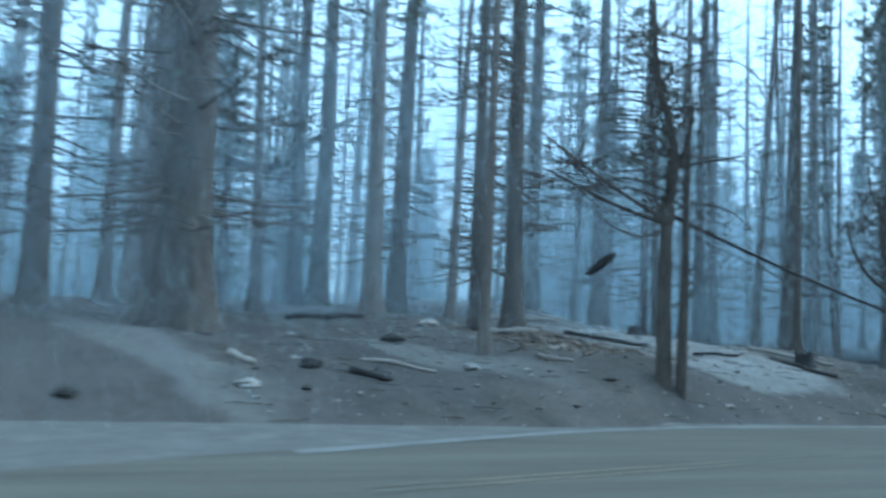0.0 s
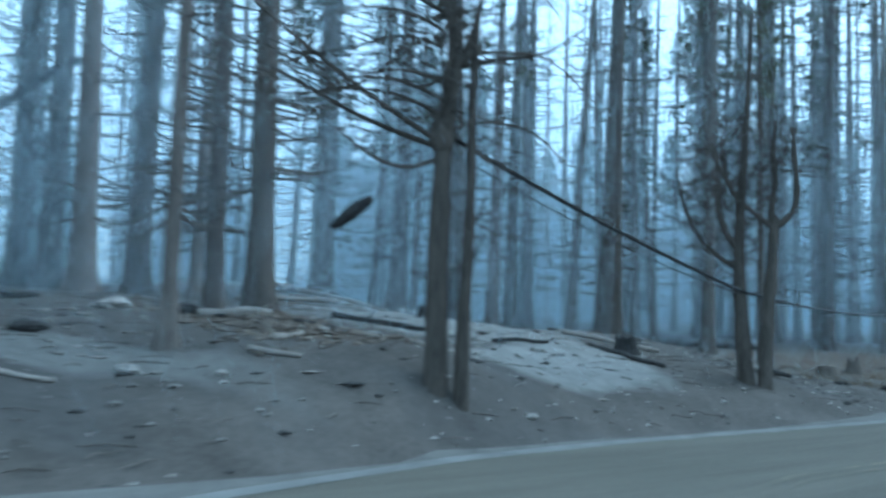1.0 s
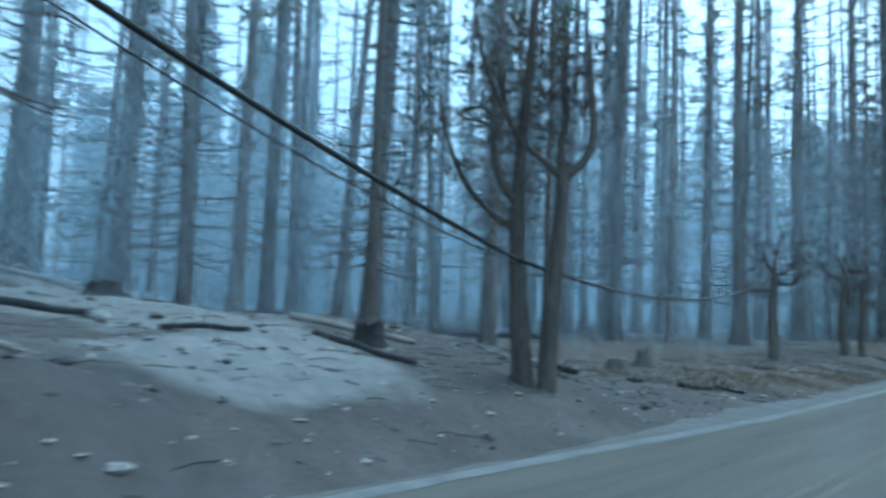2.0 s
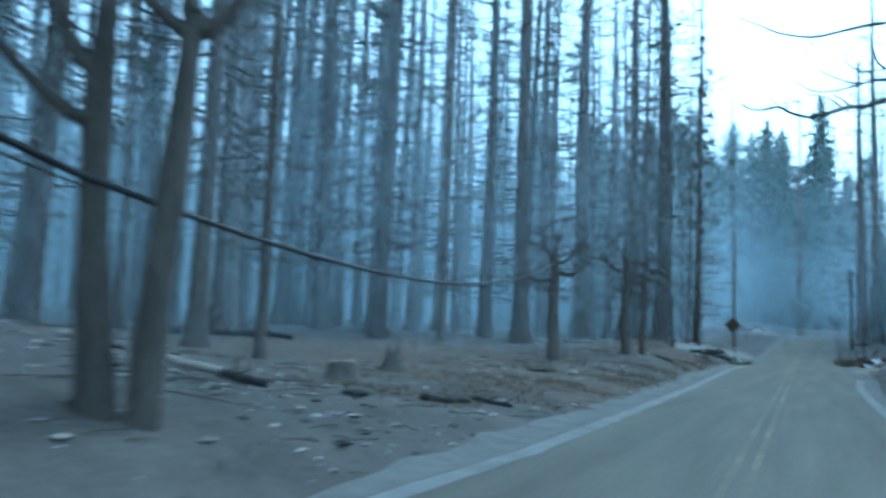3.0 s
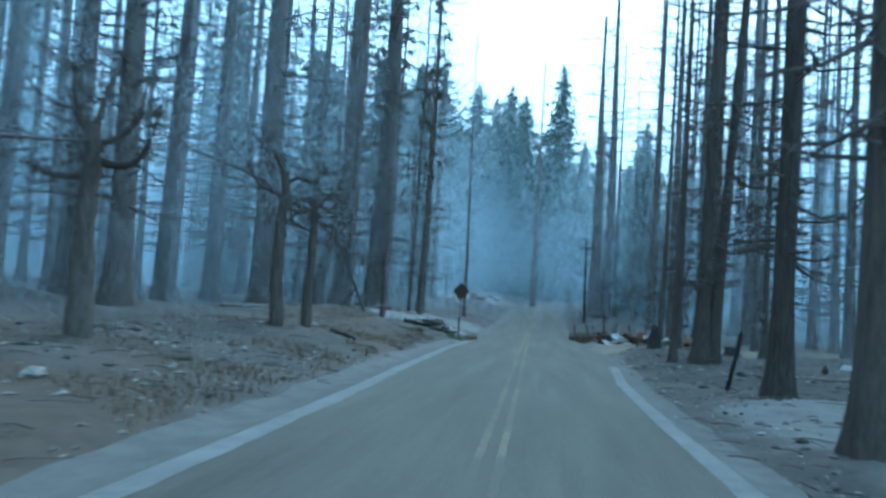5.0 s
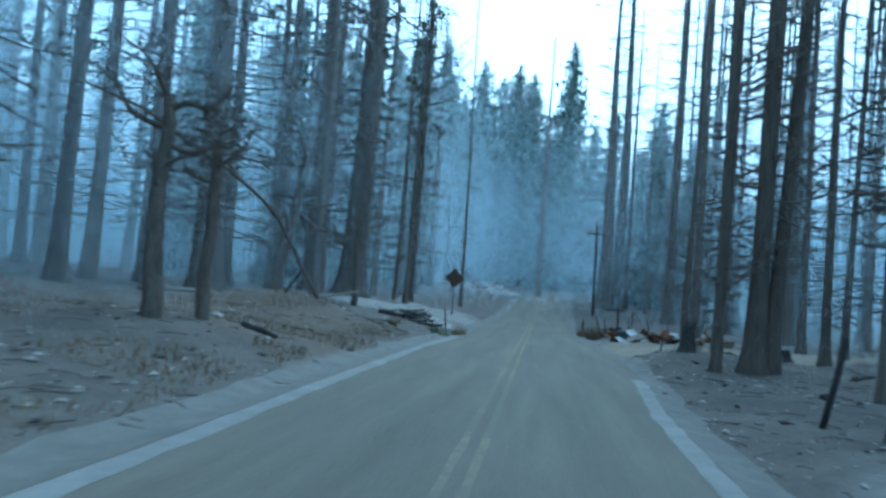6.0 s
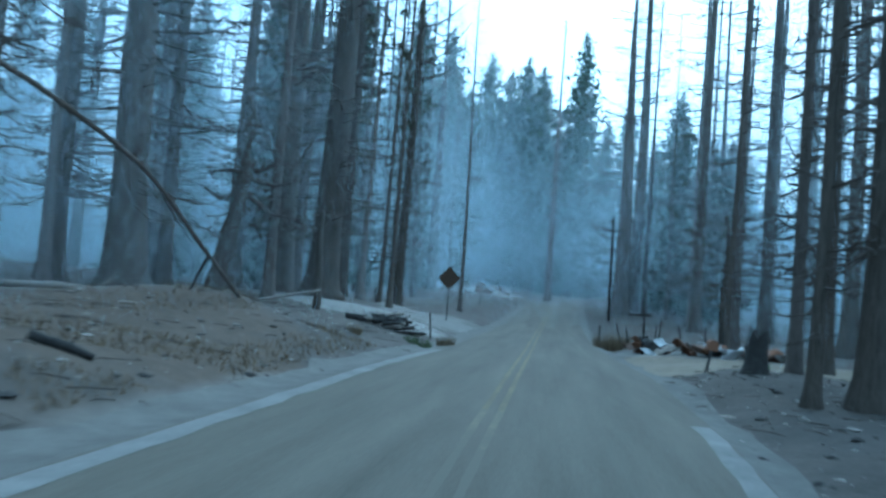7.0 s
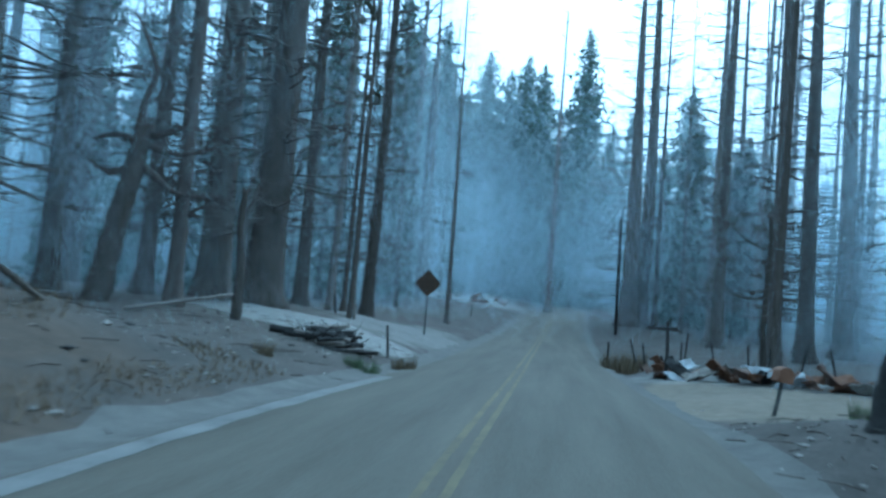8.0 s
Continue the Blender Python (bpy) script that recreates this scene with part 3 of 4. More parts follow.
def twiggery(parent, rng, spots, length, count, r=0.012):
    """Fine dead twigs that spring from the given spots."""
    V, Fc = [], []
    for p in spots:
        for _ in range(count):
            branch(V, Fc, rng, p, rng.uniform(0, 6.28), rng.uniform(-0.5, 1.0), length * rng.uniform(0.4, 1.2), r, 0.5, 5)
    ob = part("deadwood", mesh("deadwood", V, Fc, TWIG), parent, "tangle of fine dead twigs")
    ob["kind"] = "stuff"
    return ob


def facing(yaw):
    """Maps (across, up, deep) to a place beside a tree seen from the heading yaw."""
    c, s = math.cos(radians(yaw)), math.sin(radians(yaw))
    return lambda u, z, d=0.0: (u * c - d * s, u * s + d * c, z)


rg = random.Random(61)

# forked dead tree with a hooked limb
f = facing(42)
fx, fy = -6.8, 8.4
fork = thing("forked_dead_tree", fx, fy, 2.2, "forked dead tree of two bare stems with upturned hooked limbs", "tree")
limb("stem", fork, [f(-0.26, -0.3), f(-0.3, 0.6), f(-0.4, 2.0), f(-0.46, 3.4), f(-0.44, 4.6), f(-0.34, 6.2), f(-0.2, 8.4), f(-0.1, 10.5)], 0.25, 0.03, BARK, 12)
limb("stem", fork, [f(0.22, -0.3), f(0.2, 0.6), f(0.28, 2.0), f(0.38, 3.4), f(0.45, 4.55), f(0.5, 4.75)], 0.22, 0.1, BARK, 12)
limb("limb", fork, [f(0.43, 4.5), f(0.66, 4.62), f(0.92, 4.9), f(1.03, 5.4), f(0.98, 6.2), f(0.9, 7.2)], 0.12, 0.05, BARK)
limb("limb", fork, [f(0.43, 4.5), f(0.38, 5.0), f(0.48, 5.7), f(0.42, 6.4), f(0.5, 7.3)], 0.1, 0.04, BARK)
limb("limb", fork, [f(0.35, 4.5), f(-0.1, 4.9, 0.1), f(-0.5, 5.3, 0.2), f(-0.8, 6.1, 0.2), f(-0.9, 7.0, 0.2)], 0.08, 0.03, BARK)
limb("limb", fork, [f(-0.4, 3.8), f(-0.8, 4.3), f(-1.0, 5.1), f(-1.0, 6.0), f(-1.15, 6.9)], 0.1, 0.035, BARK)
limb("limb", fork, [f(-0.4, 3.3), f(-0.9, 3.6), f(-1.5, 4.2), f(-1.9, 5.1), f(-2.1, 6.0)], 0.08, 0.025, BARK)
limb("limb", fork, [f(-0.35, 5.0), f(-0.8, 5.6, -0.3), f(-1.3, 6.6, -0.5), f(-1.5, 7.6, -0.6)], 0.07, 0.025, BARK)
twiggery(fork, rg, [f(0.9, 6.0), f(0.45, 6.2), f(-1.0, 5.4), f(-1.6, 4.6), f(-0.4, 4.6), f(-0.3, 6.4), f(-0.9, 6.4), f(0.4, 5.2), f(-0.3, 7.4), f(-0.2, 8.6), f(-1.9, 5.4), f(-0.45, 3.6)], 1.2, 18, 0.014)
twiggery(fork, rg, [f(-0.7, 5.0), f(-0.5, 5.6), f(0.0, 5.4), f(0.2, 6.0), f(0.7, 6.6), f(-0.6, 7.0), f(-1.3, 5.8), f(-1.5, 6.6), f(0.0, 7.0), f(-0.4, 4.2), f(0.3, 6.8)], 1.3, 18, 0.011)

# twin dead stems with a burl and long drooping limbs
f = facing(55)
tx, ty = -5.75, -3.2
twin = thing("twin_stemmed_dead_tree", tx, ty, 2.28, "dead tree of two slim stems with a burl and drooping limbs", "tree")
limb("stem", twin, [f(0, -0.3), f(0.02, 1.0), f(0.0, 2.5), f(0.03, 4.0), f(0.05, 4.9), f(0.2, 6.2), f(0.05, 7.4), f(-0.25, 8.5), f(-0.35, 10.5)], 0.23, 0.06, BARK, 12)
limb("stem", twin, [f(0.44, -0.3), f(0.46, 1.5), f(0.52, 3.4), f(0.52, 5.2), f(0.58, 7.0)], 0.14, 0.05, BARK, 10)
bm = bmesh.new()
bmesh.ops.create_icosphere(bm, subdivisions=3, radius=0.22)
for v in bm.verts:
    v.co *= 1 + 0.35 * noise.noise(v.co * 5)
    v.co.z *= 1.4
    v.co += Vector(f(0.0, 4.85))
bme = bpy.data.meshes.new("burl")
bm.to_mesh(bme)
bm.free()
bme.materials.append(BARK)
part("burl", bme, twin, "knobby swollen burl")
limb("limb", twin, [f(0.2, 6.0), f(0.42, 6.4), f(0.6, 7.1), f(0.66, 7.6)], 0.09, 0.03, BARK)
limb("limb", twin, [f(-0.1, 4.8), f(-1.2, 5.5), f(-2.3, 6.3), f(-3.4, 7.2)], 0.05, 0.02, BARK)
limb("limb", twin, [f(-0.15, 4.7), f(-1.4, 5.2, 0.2), f(-2.5, 5.8, 0.3), f(-3.3, 6.2, 0.3)], 0.05, 0.015, BARK)
limb("limb", twin, [f(-0.1, 4.45), f(-0.6, 4.3), f(-1.2, 4.5), f(-1.8, 4.95)], 0.045, 0.015, BARK)
limb("limb", twin, [f(0.3, 6.1), f(1.0, 6.25), f(1.8, 6.4), f(2.5, 6.9)], 0.045, 0.015, BARK)
twiggery(twin, rg, [f(0.6, z) for z in (2.8, 3.4, 4.0, 4.6, 5.2, 5.8, 6.4)], 1.1, 7, 0.017)
twiggery(twin, rg, [f(-0.1, 6.6), f(0.0, 7.6), f(-0.3, 8.8), f(-1.8, 5.6), f(-2.4, 6.2), f(0.05, 5.4), f(0.1, 5.9), f(0.1, 7.0), f(-0.2, 8.2), f(-0.3, 9.6)], 2.3, 24, 0.02)
for k in range(16):
    a, z, L = rg.uniform(-0.5, 0.5) + (math.pi if k % 4 else 0), 4.9 + 0.3 * k, rg.uniform(1.6, 3.2)
    u = math.cos(a) * L
    limb("limb", twin, [f(0, z), f(u * 0.3, z + 0.25, math.sin(a) * L * 0.3), f(u * 0.7, z + 0.15, math.sin(a) * L * 0.7), f(u, z - rg.uniform(0.0, 0.7), math.sin(a) * L)], 0.035, 0.01, BARK, 5)


def gnarled(x, y, height, r, seed, arms, label, lean=(0.0, 0.0), twig=1.1, yaw=10, count=12):
    """A low broken tree with crooked arms and a mass of twigs."""
    g = random.Random(seed)
    q = facing(yaw)
    root = thing("gnarled_dead_tree", x, y, ground_z(x, y), label, "tree")
    pts = [q(lean[0] * k, -0.3 + (height + 0.3) * k + 0.0, lean[1] * k) for k in (0, 0.12, 0.3, 0.5, 0.7, 0.86, 1.0)]
    pts = [(a + g.uniform(-0.06, 0.06), b + g.uniform(-0.06, 0.06), c) for a, b, c in pts]
    limb("stem", root, pts, r * 1.25, r * 0.7, BARK, 12)
    spots = [pts[-1], pts[-2], pts[-3]]
    for arm in arms:
        limb("limb", root, [q(*p) for p in arm], r * 0.42, r * 0.1, BARK)
        spots += [q(*arm[len(arm) // 2]), q(*arm[-1])]
    twiggery(root, g, spots, twig, count, 0.017)
    return root


gnarled(-10.0, 35.4, 4.4, 0.24, 62, [
    [(0, 4.0), (0.5, 4.2), (0.9, 4.7), (1.0, 5.5)], [(0, 3.7), (0.7, 3.6), (1.1, 4.0), (1.3, 4.8)], [(0, 4.2), (-0.4, 4.7), (-0.5, 5.6)],
    [(0, 3.4), (-0.7, 3.3), (-1.2, 3.5)], [(0, 4.3), (0.1, 5.2, 0.3), (0.3, 6.0, 0.4)]], "gnarled charred tree with crooked arms on the bank", count=16)
gnarled(-8.9, 45.0, 4.9, 0.2, 63, [
    [(0, 4.6), (0.4, 4.8), (0.9, 4.7), (1.2, 5.0)], [(0, 3.9), (0.5, 3.7), (1.1, 3.9), (1.5, 4.3)], [(0, 4.8), (-0.3, 5.4), (-0.7, 5.9)], [(0, 4.2), (-0.8, 4.5), (-1.2, 5.1)]],
    "gnarled charred tree with crooked arms on the bank", count=14)
gnarled(-8.2, 46.2, 4.2, 0.15, 64, [[(0, 3.6), (0.5, 3.9), (0.8, 4.5)], [(0, 3.2), (-0.6, 3.4), (-0.9, 4.0)]], "slim broken dead tree with twiggy top", count=12)
gnarled(-14.2, 68.5, 5.6, 0.36, 65, [
    [(0.9, 5.3), (1.0, 6.4), (1.25, 7.2), (0.9, 8.2), (0.5, 9.0)], [(1.0, 5.2), (1.7, 5.3), (2.4, 5.6)], [(0.9, 4.4), (1.6, 3.9), (2.2, 3.5), (3.2, 3.4)],
    [(1.0, 5.0), (1.6, 4.8), (2.3, 4.7), (3.0, 4.9)], [(0.9, 5.0), (0.2, 5.2), (-0.5, 5.0)], [(0.8, 4.2), (0.1, 4.0), (-0.6, 4.3)]],
    "stout leaning dead tree with crooked bare arms", (1.1, 0.0), 1.3, 8, 10)
gnarled(-12.6, 70.8, 3.6, 0.16, 66, [[(0, 3.0), (0.6, 3.3), (1.0, 3.2)], [(0, 2.2), (-0.5, 2.6), (-0.9, 3.3)]], "short broken charred stem with bare arms")
gnarled(-10.14, 69.95, 4.2, 0.15, 67, [[(0, 3.4), (0.3, 3.9), (0.4, 4.6)], [(0, 2.6), (-0.4, 2.9)]], "short broken charred stem with bare arms", count=5)
gnarled(8.4, 79.5, 6.5, 0.12, 68, [[(0, 4), (0.9, 4.1), (1.7, 4.5)], [(0, 3), (-1.0, 3.0), (-2.0, 3.4)], [(0, 5), (-0.9, 5.3), (-1.6, 5.9)]], "slim dead tree with drooping twiggy arms", twig=2.0)

# leaning snag that rests in the gnarled trees
sz = ground_z(-8.7, 57.6)
snag = thing("leaning_snag", -8.7, 57.6, sz, "long charred snag leaning up into the gnarled trees", "fallen tree")
limb("stem", snag, [(-0.1, 0.5, -0.1), (0.0, 0.0, 0.1), (0.1, -3.1, 3.9 - sz), (0.2, -6.0, 5.1 - sz), (0.0, -9.4, 5.93 - sz), (-0.15, -11.0, 6.15 - sz), (-2.1, -10.0, 7.25 - sz), (-5.4, -6.4, 8.5 - sz), (-8.6, -2.8, 9.7 - sz)], 0.055, 0.035, BARK, 10)
limb("limb", snag, [(-0.1, -10.8, 6.13 - sz), (0.1, -12.4, 5.75 - sz), (0.26, -13.7, 5.33 - sz), (0.4, -14.0, 4.9 - sz)], 0.06, 0.03, CHAR)
limb("limb", snag, [(0.05, -2.2, 3.5 - sz), (-0.6, -1.4, 2.9 - sz), (-1.1, -0.8, 2.3 - sz)], 0.04, 0.015, CHAR)
limb("limb", snag, [(0.1, -5.0, 4.75 - sz), (0.5, -5.2, 4.3 - sz), (0.9, -5.0, 3.7 - sz)], 0.03, 0.01, CHAR)
twiggery(snag, rg, [(0.1, -4.0, 4.4 - sz), (0.1, -8.0, 5.6 - sz), (-1.2, -10.4, 6.7 - sz), (-3.6, -8.2, 7.9 - sz)], 1.2, 4)

# broken treetop wedged between two trunks
wedge = thing("broken_treetop", -37.4, -7.4, 12.9, "broken charred treetop wedged between two burned pines", "fallen tree")
limb("stem", wedge, [(0, -0.6, 0.1), (0.2, 1.0, -0.1), (0.5, 2.5, 0.3), (1.0, 4.3, 2.0), (1.3, 6.5, 3.4)], 0.32, 0.12, CHAR, 10)
twiggery(wedge, rg, [(0.5, 2.5, 0.3), (0.8, 3.6, 1.4), (1.2, 5.5, 2.8)], 1.6, 5, 0.03)

# long limbs of the big roadside pine that reach over the asphalt
gz = ground_z(4.35, 31.7)
reach = thing("overhanging_limb", 4.35, 31.7, gz, "long crooked dead limb of the roadside pine over the road", "limb", "limbs over the road")
h = 11.2 - gz
limb("limb", reach, [(-0.1, 0, h + 0.1), (-1.96, -0.5, h + 0.07), (-2.86, -0.6, h - 0.18), (-3.3, -0.6, h - 0.15), (-3.93, -0.6, h - 0.32), (-4.56, -0.6, h - 0.39), (-5.04, -0.55, h - 0.22), (-5.44, -0.5, h + 0.03), (-5.93, -0.5, h - 0.03), (-6.35, -0.5, h + 0.03), (-6.6, -0.5, h + 0.22)], 0.1, 0.025, BARK, 8)
limb("limb", reach, [(-3.2, -0.6, h - 0.16), (-3.5, -0.6, h + 0.12), (-3.75, -0.6, h + 0.3)], 0.04, 0.015, BARK)
limb("limb", reach, [(-5.44, -0.5, h + 0.03), (-5.55, -0.5, h + 0.22), (-5.75, -0.5, h + 0.4)], 0.025, 0.01, BARK)
limb("limb", reach, [(-0.1, 0, h + 0.5), (-1.1, -0.4, h + 0.57), (-1.8, -0.5, h + 0.59), (-2.56, -0.5, h + 0.71), (-3.3, -0.5, h + 0.52), (-4.1, -0.5, h + 0.44), (-4.57, -0.5, h + 0.61), (-4.9, -0.5, h + 0.91)], 0.055, 0.015, BARK)
limb("limb", reach, [(-0.1, 0, h + 0.3), (-1.5, -0.5, h + 0.37), (-2.26, -0.5, h + 0.25), (-2.7, -0.5, h + 0.36)], 0.05, 0.015, BARK)
limb("limb", reach, [(-0.1, 0, h - 0.1), (-1.96, -0.5, h - 0.43), (-2.55, -0.5, h - 0.48), (-2.86, -0.5, h - 0.38)], 0.05, 0.015, BARK)
limb("limb", reach, [(-0.1, 0, h + 0.8), (-1.0, -0.5, h + 0.83), (-2.1, -0.5, h + 1.04), (-2.44, -0.5, h + 1.3), (-2.56, -0.5, h + 1.7)], 0.075, 0.02, BARK)
limb("limb", reach, [(-2.9, -0.5, h + 1.0), (-3.2, -0.5, h + 1.2), (-3.45, -0.5, h + 1.5)], 0.03, 0.012, BARK)
limb("limb", reach, [(-1.0, -0.4, h + 0.83), (-1.9, -0.6, h + 1.0), (-2.9, -0.5, h + 1.0)], 0.045, 0.02, BARK)
limb("limb", reach, [(-3.3, -0.7, h - 0.35), (-3.9, -0.2, h + 0.3), (-4.6, 0.2, h + 0.6)], 0.035, 0.012, BARK)
limb("limb", reach, [(-0.1, 0, h + 2.65), (-2.2, -0.5, h + 2.6), (-3.3, -0.5, h + 2.5), (-4.35, -0.5, h + 2.35), (-5.4, -0.5, h + 2.6), (-5.95, -0.5, h + 2.9), (-6.7, -0.5, h + 3.3)], 0.07, 0.015, BARK)
limb("limb", reach, [(-0.1, 0, h + 1.2), (-1.5, 0.3, h + 1.1), (-3.0, 0.4, h + 0.9), (-4.2, 0.2, h + 1.4)], 0.05, 0.015, BARK)
twiggery(reach, rg, [(-2.4, -0.5, h), (-3.8, -0.8, h - 0.3), (-5.2, -1.2, h), (-2.8, -0.5, h + 2.2), (-4.4, -0.8, h + 2.3), (-2.4, 0.3, h + 1.0)], 1.3, 6, 0.014)
gz3 = ground_z(-10.6, 90.3)
reach3 = thing("bare_limb", -10.6, 90.3, gz3, "long bare dead limb of a tall charred pine", "limb", "bare limbs of a tall pine")
for hh, a, L, up in ((15.6, 0.1, 3.6, 2.0), (16.6, -0.3, 3.9, 2.6), (17.8, 0.3, 3.2, 2.4), (19.2, -0.2, 3.4, 1.6), (14.8, 2.9, 2.4, 1.2), (18.6, 3.3, 2.6, 1.6), (8.6, 0.1, 2.3, -0.1), (9.3, 0.2, 1.8, 0.3)):
    cx, cy = math.cos(a) * L, math.sin(a) * L
    limb("limb", reach3, [(0, 0, hh), (cx * 0.3, cy * 0.3, hh + up * 0.08), (cx * 0.6, cy * 0.6, hh + up * 0.35), (cx, cy, hh + up)], 0.085, 0.025, BARK, 6)
    limb("limb", reach3, [(cx * 0.55, cy * 0.55, hh + up * 0.3), (cx * 0.75, cy * 0.55 + 0.3, hh + up * 0.35), (cx * 0.95, cy * 0.5 + 0.5, hh + up * 0.55)], 0.045, 0.02, BARK, 5)
gz2 = ground_z(5.9, 42)
reach2 = thing("overhanging_limb", 5.9, 42.0, gz2, "dead limb of a roadside pine reaching toward the asphalt", "limb", "limbs over the road")
for k, (hh, a, L) in enumerate(((8.0, 2.8, 3.6), (9.4, 3.4, 3.0), (7.2, 3.6, 2.6), (10.5, 3.0, 3.8), (8.8, -0.4, 3.2), (10.0, 0.3, 2.8))):
    limb("limb", reach2, [(0, 0, hh), (math.cos(a) * L * 0.4, math.sin(a) * L * 0.4, hh - 0.1), (math.cos(a) * L * 0.75, math.sin(a) * L * 0.75, hh + 0.1), (math.cos(a) * L, math.sin(a) * L, hh + 0.6)], 0.05, 0.012, BARK)
twiggery(reach2, rg, [(-1.4, 0.6, 8.0), (-2.4, 0.9, 8.1), (-1.6, 0.3, 9.4), (-1.8, 0.2, 10.6), (1.4, 0.2, 9.0)], 1.2, 6)


# ---- fallen utility line ----
def sag(a, b, drop, n=16):
    a, b = Vector(a), Vector(b)
    return [a.lerp(b, i / n) - Vector((0, 0, 4 * drop * (i / n) * (1 - i / n))) for i in range(n + 1)]


line = thing("utility_cable", 0, 0, 0, "thick black utility cable slung slack between the dead trees", "cable")
p0, p1, p2 = (-5.75, -3.2, 2.28 + 4.95), (-6.95, 7.8, 2.2 + 2.75), (-10.0, 35.4, ground_z(-10, 35.4) + 4.1)
for name, a, b, drop, r in (("cable", p0, p1, 0.12, 0.045), ("cable", p1, p2, 1.0, 0.04), ("thin_wire", (p0[0], p0[1], p0[2] - 0.25), (p1[0], p1[1], p1[2] - 0.1), 0.22, 0.014)):
    V, Fc = [], []
    pts = sag(a, b, drop)
    tube(V, Fc, pts, [r] * len(pts), 7)
    part(name, mesh(name, V, Fc, CABLE), line)

hang = thing("hanging_branch_stub", -7.72, -3.71, 5.92, "charred broken branch stub hanging from a thin wire", "branch")
V, Fc = [], []
q = facing(55)
hp = [q(-0.4, -0.26), q(-0.25, -0.19), q(-0.05, -0.02), q(0.13, 0.13), q(0.27, 0.22), q(0.36, 0.3)]
tube(V, Fc, hp, [0.03, 0.09, 0.11, 0.12, 0.11, 0.06], 9, True, lambda i, k: 1 + 0.2 * math.sin(3 * k + i))
part("stub", mesh("stub", V, Fc, CHAR), hang)
V, Fc = [], []
top = Vector((-7.72 + 0.9, -3.71 + 1.0, 8.35)) - Vector((-7.72, -3.71, 5.92))
tube(V, Fc, [Vector(q(0.2, 0.2)), Vector(q(0.35, 1.2)), top], [0.008] * 3, 4)
part("wire", mesh("wire", V, Fc, CABLE), hang)


# ---- stumps, logs, rubble ----
def stump(x, y, r, h, seed, label, jag=0.2, pale=False, flare=0.0, mat=None):
    g = random.Random(seed)
    root = thing("stump", x, y, ground_z(x, y), label, "stump", "stumps on the forest floor")
    V, Fc = [], []
    n = 14
    tops = [h * (1 - jag * g.random()) for _ in range(n)]
    rings = ((-0.2, 1.5), (0.0, 1.35), (0.12, 1.15), (0.4, 1.0), (0.75, 0.95), (1.0, 0.9))
    for zf, rf in rings:
        for k in range(n):
            a = 2 * math.pi * k / n
            rr = r * (rf + flare * (0.9 - zf)) * (1 + 0.12 * math.sin(3 * a + seed) + g.uniform(-0.05, 0.05))
            V.append((rr * math.cos(a), rr * math.sin(a), zf * (tops[k] if zf > 0 else 1)))
    for i in range(len(rings) - 1):
        for k in range(n):
            Fc.append((i * n + k, i * n + (k + 1) % n, (i + 1) * n + (k + 1) % n, (i + 1) * n + k))
    part("body", mesh("body", V, Fc, mat or CHAR), root)
    m = (len(rings) - 1) * n
    TV = [V[m + k] for k in range(n)] + [(0, 0, h * (1 - jag * 0.6))]
    part("top", mesh("top", TV, [(k, (k + 1) % n, n) for k in range(n)], PALEWOOD if pale else CHAR), root, "pale cut face" if pale else "")
    return root


stump(-10.7, 22.1, 0.2, 0.72, 1, "narrow charred stump with a jagged top on the brown bank", 0.6, False, 0.8, BARK)
stump(-9.2, 16.9, 0.3, 0.42, 2, "low charred stump with a pale cut top on the brown bank", 0.12, True, 0.3, BARK)
stump(-10.05, 7.07, 0.32, 0.6, 3, "charred leaning stump among ash and sticks", 0.4)
stump(4.9, 57.6, 0.26, 1.15, 4, "tall black burned stump with a jagged top beside the road", 0.55)
stump(-16, 4.5, 0.4, 0.4, 6, "low charred stump on pale ash", 0.3)
stump(-11.6, 62.5, 0.35, 0.4, 7, "low charred stump on the forest floor", 0.3)
stump(9.5, 62.8, 0.4, 0.5, 8, "low charred stump beside the dirt road", 0.3)
stump(-21, 12.8, 0.5, 0.6, 9, "broad charred stump on pale ash", 0.3)


def log(name, x, y, length, r, rz, seed, mat, label, tilt=0.0, lift=0.0, cat="log", group="fallen wood on the forest floor"):
    g = random.Random(seed)
    root = thing(name, x, y, ground_z(x, y) + r * 0.75 + lift, label, cat, group, rz=rz)
    V, Fc = [], []
    n = 7
    t = math.tan(radians(tilt))
    pts = []
    c, s = math.cos(radians(rz)), math.sin(radians(rz))
    for i in range(n + 1):
        u = length * (i / n - 0.5)
        base = ground_z(x + c * u, y + s * u) - ground_z(x, y) if tilt == 0 else (u + length / 2) * t
        pts.append((u, g.uniform(-0.04, 0.04) * length * 0.3, base))
    tube(V, Fc, pts, [r * (1.1 - 0.35 * i / n) * g.uniform(0.9, 1.1) for i in range(n + 1)], 8)
    part("trunk", mesh("trunk", V, Fc, mat), root)
    V, Fc = [], []
    for _ in range(g.randrange(2, 5)):
        p = Vector(pts[g.randrange(1, n)])
        branch(V, Fc, g, p, g.uniform(0, 6.28), g.uniform(0.0, 0.9), g.uniform(0.2, 0.6) + r * 2, max(0.008, r * 0.25), 0.2, 2)
    ob = part("deadwood", mesh("deadwood", V, Fc, mat), root)
    ob["kind"] = "stuff"
    return root


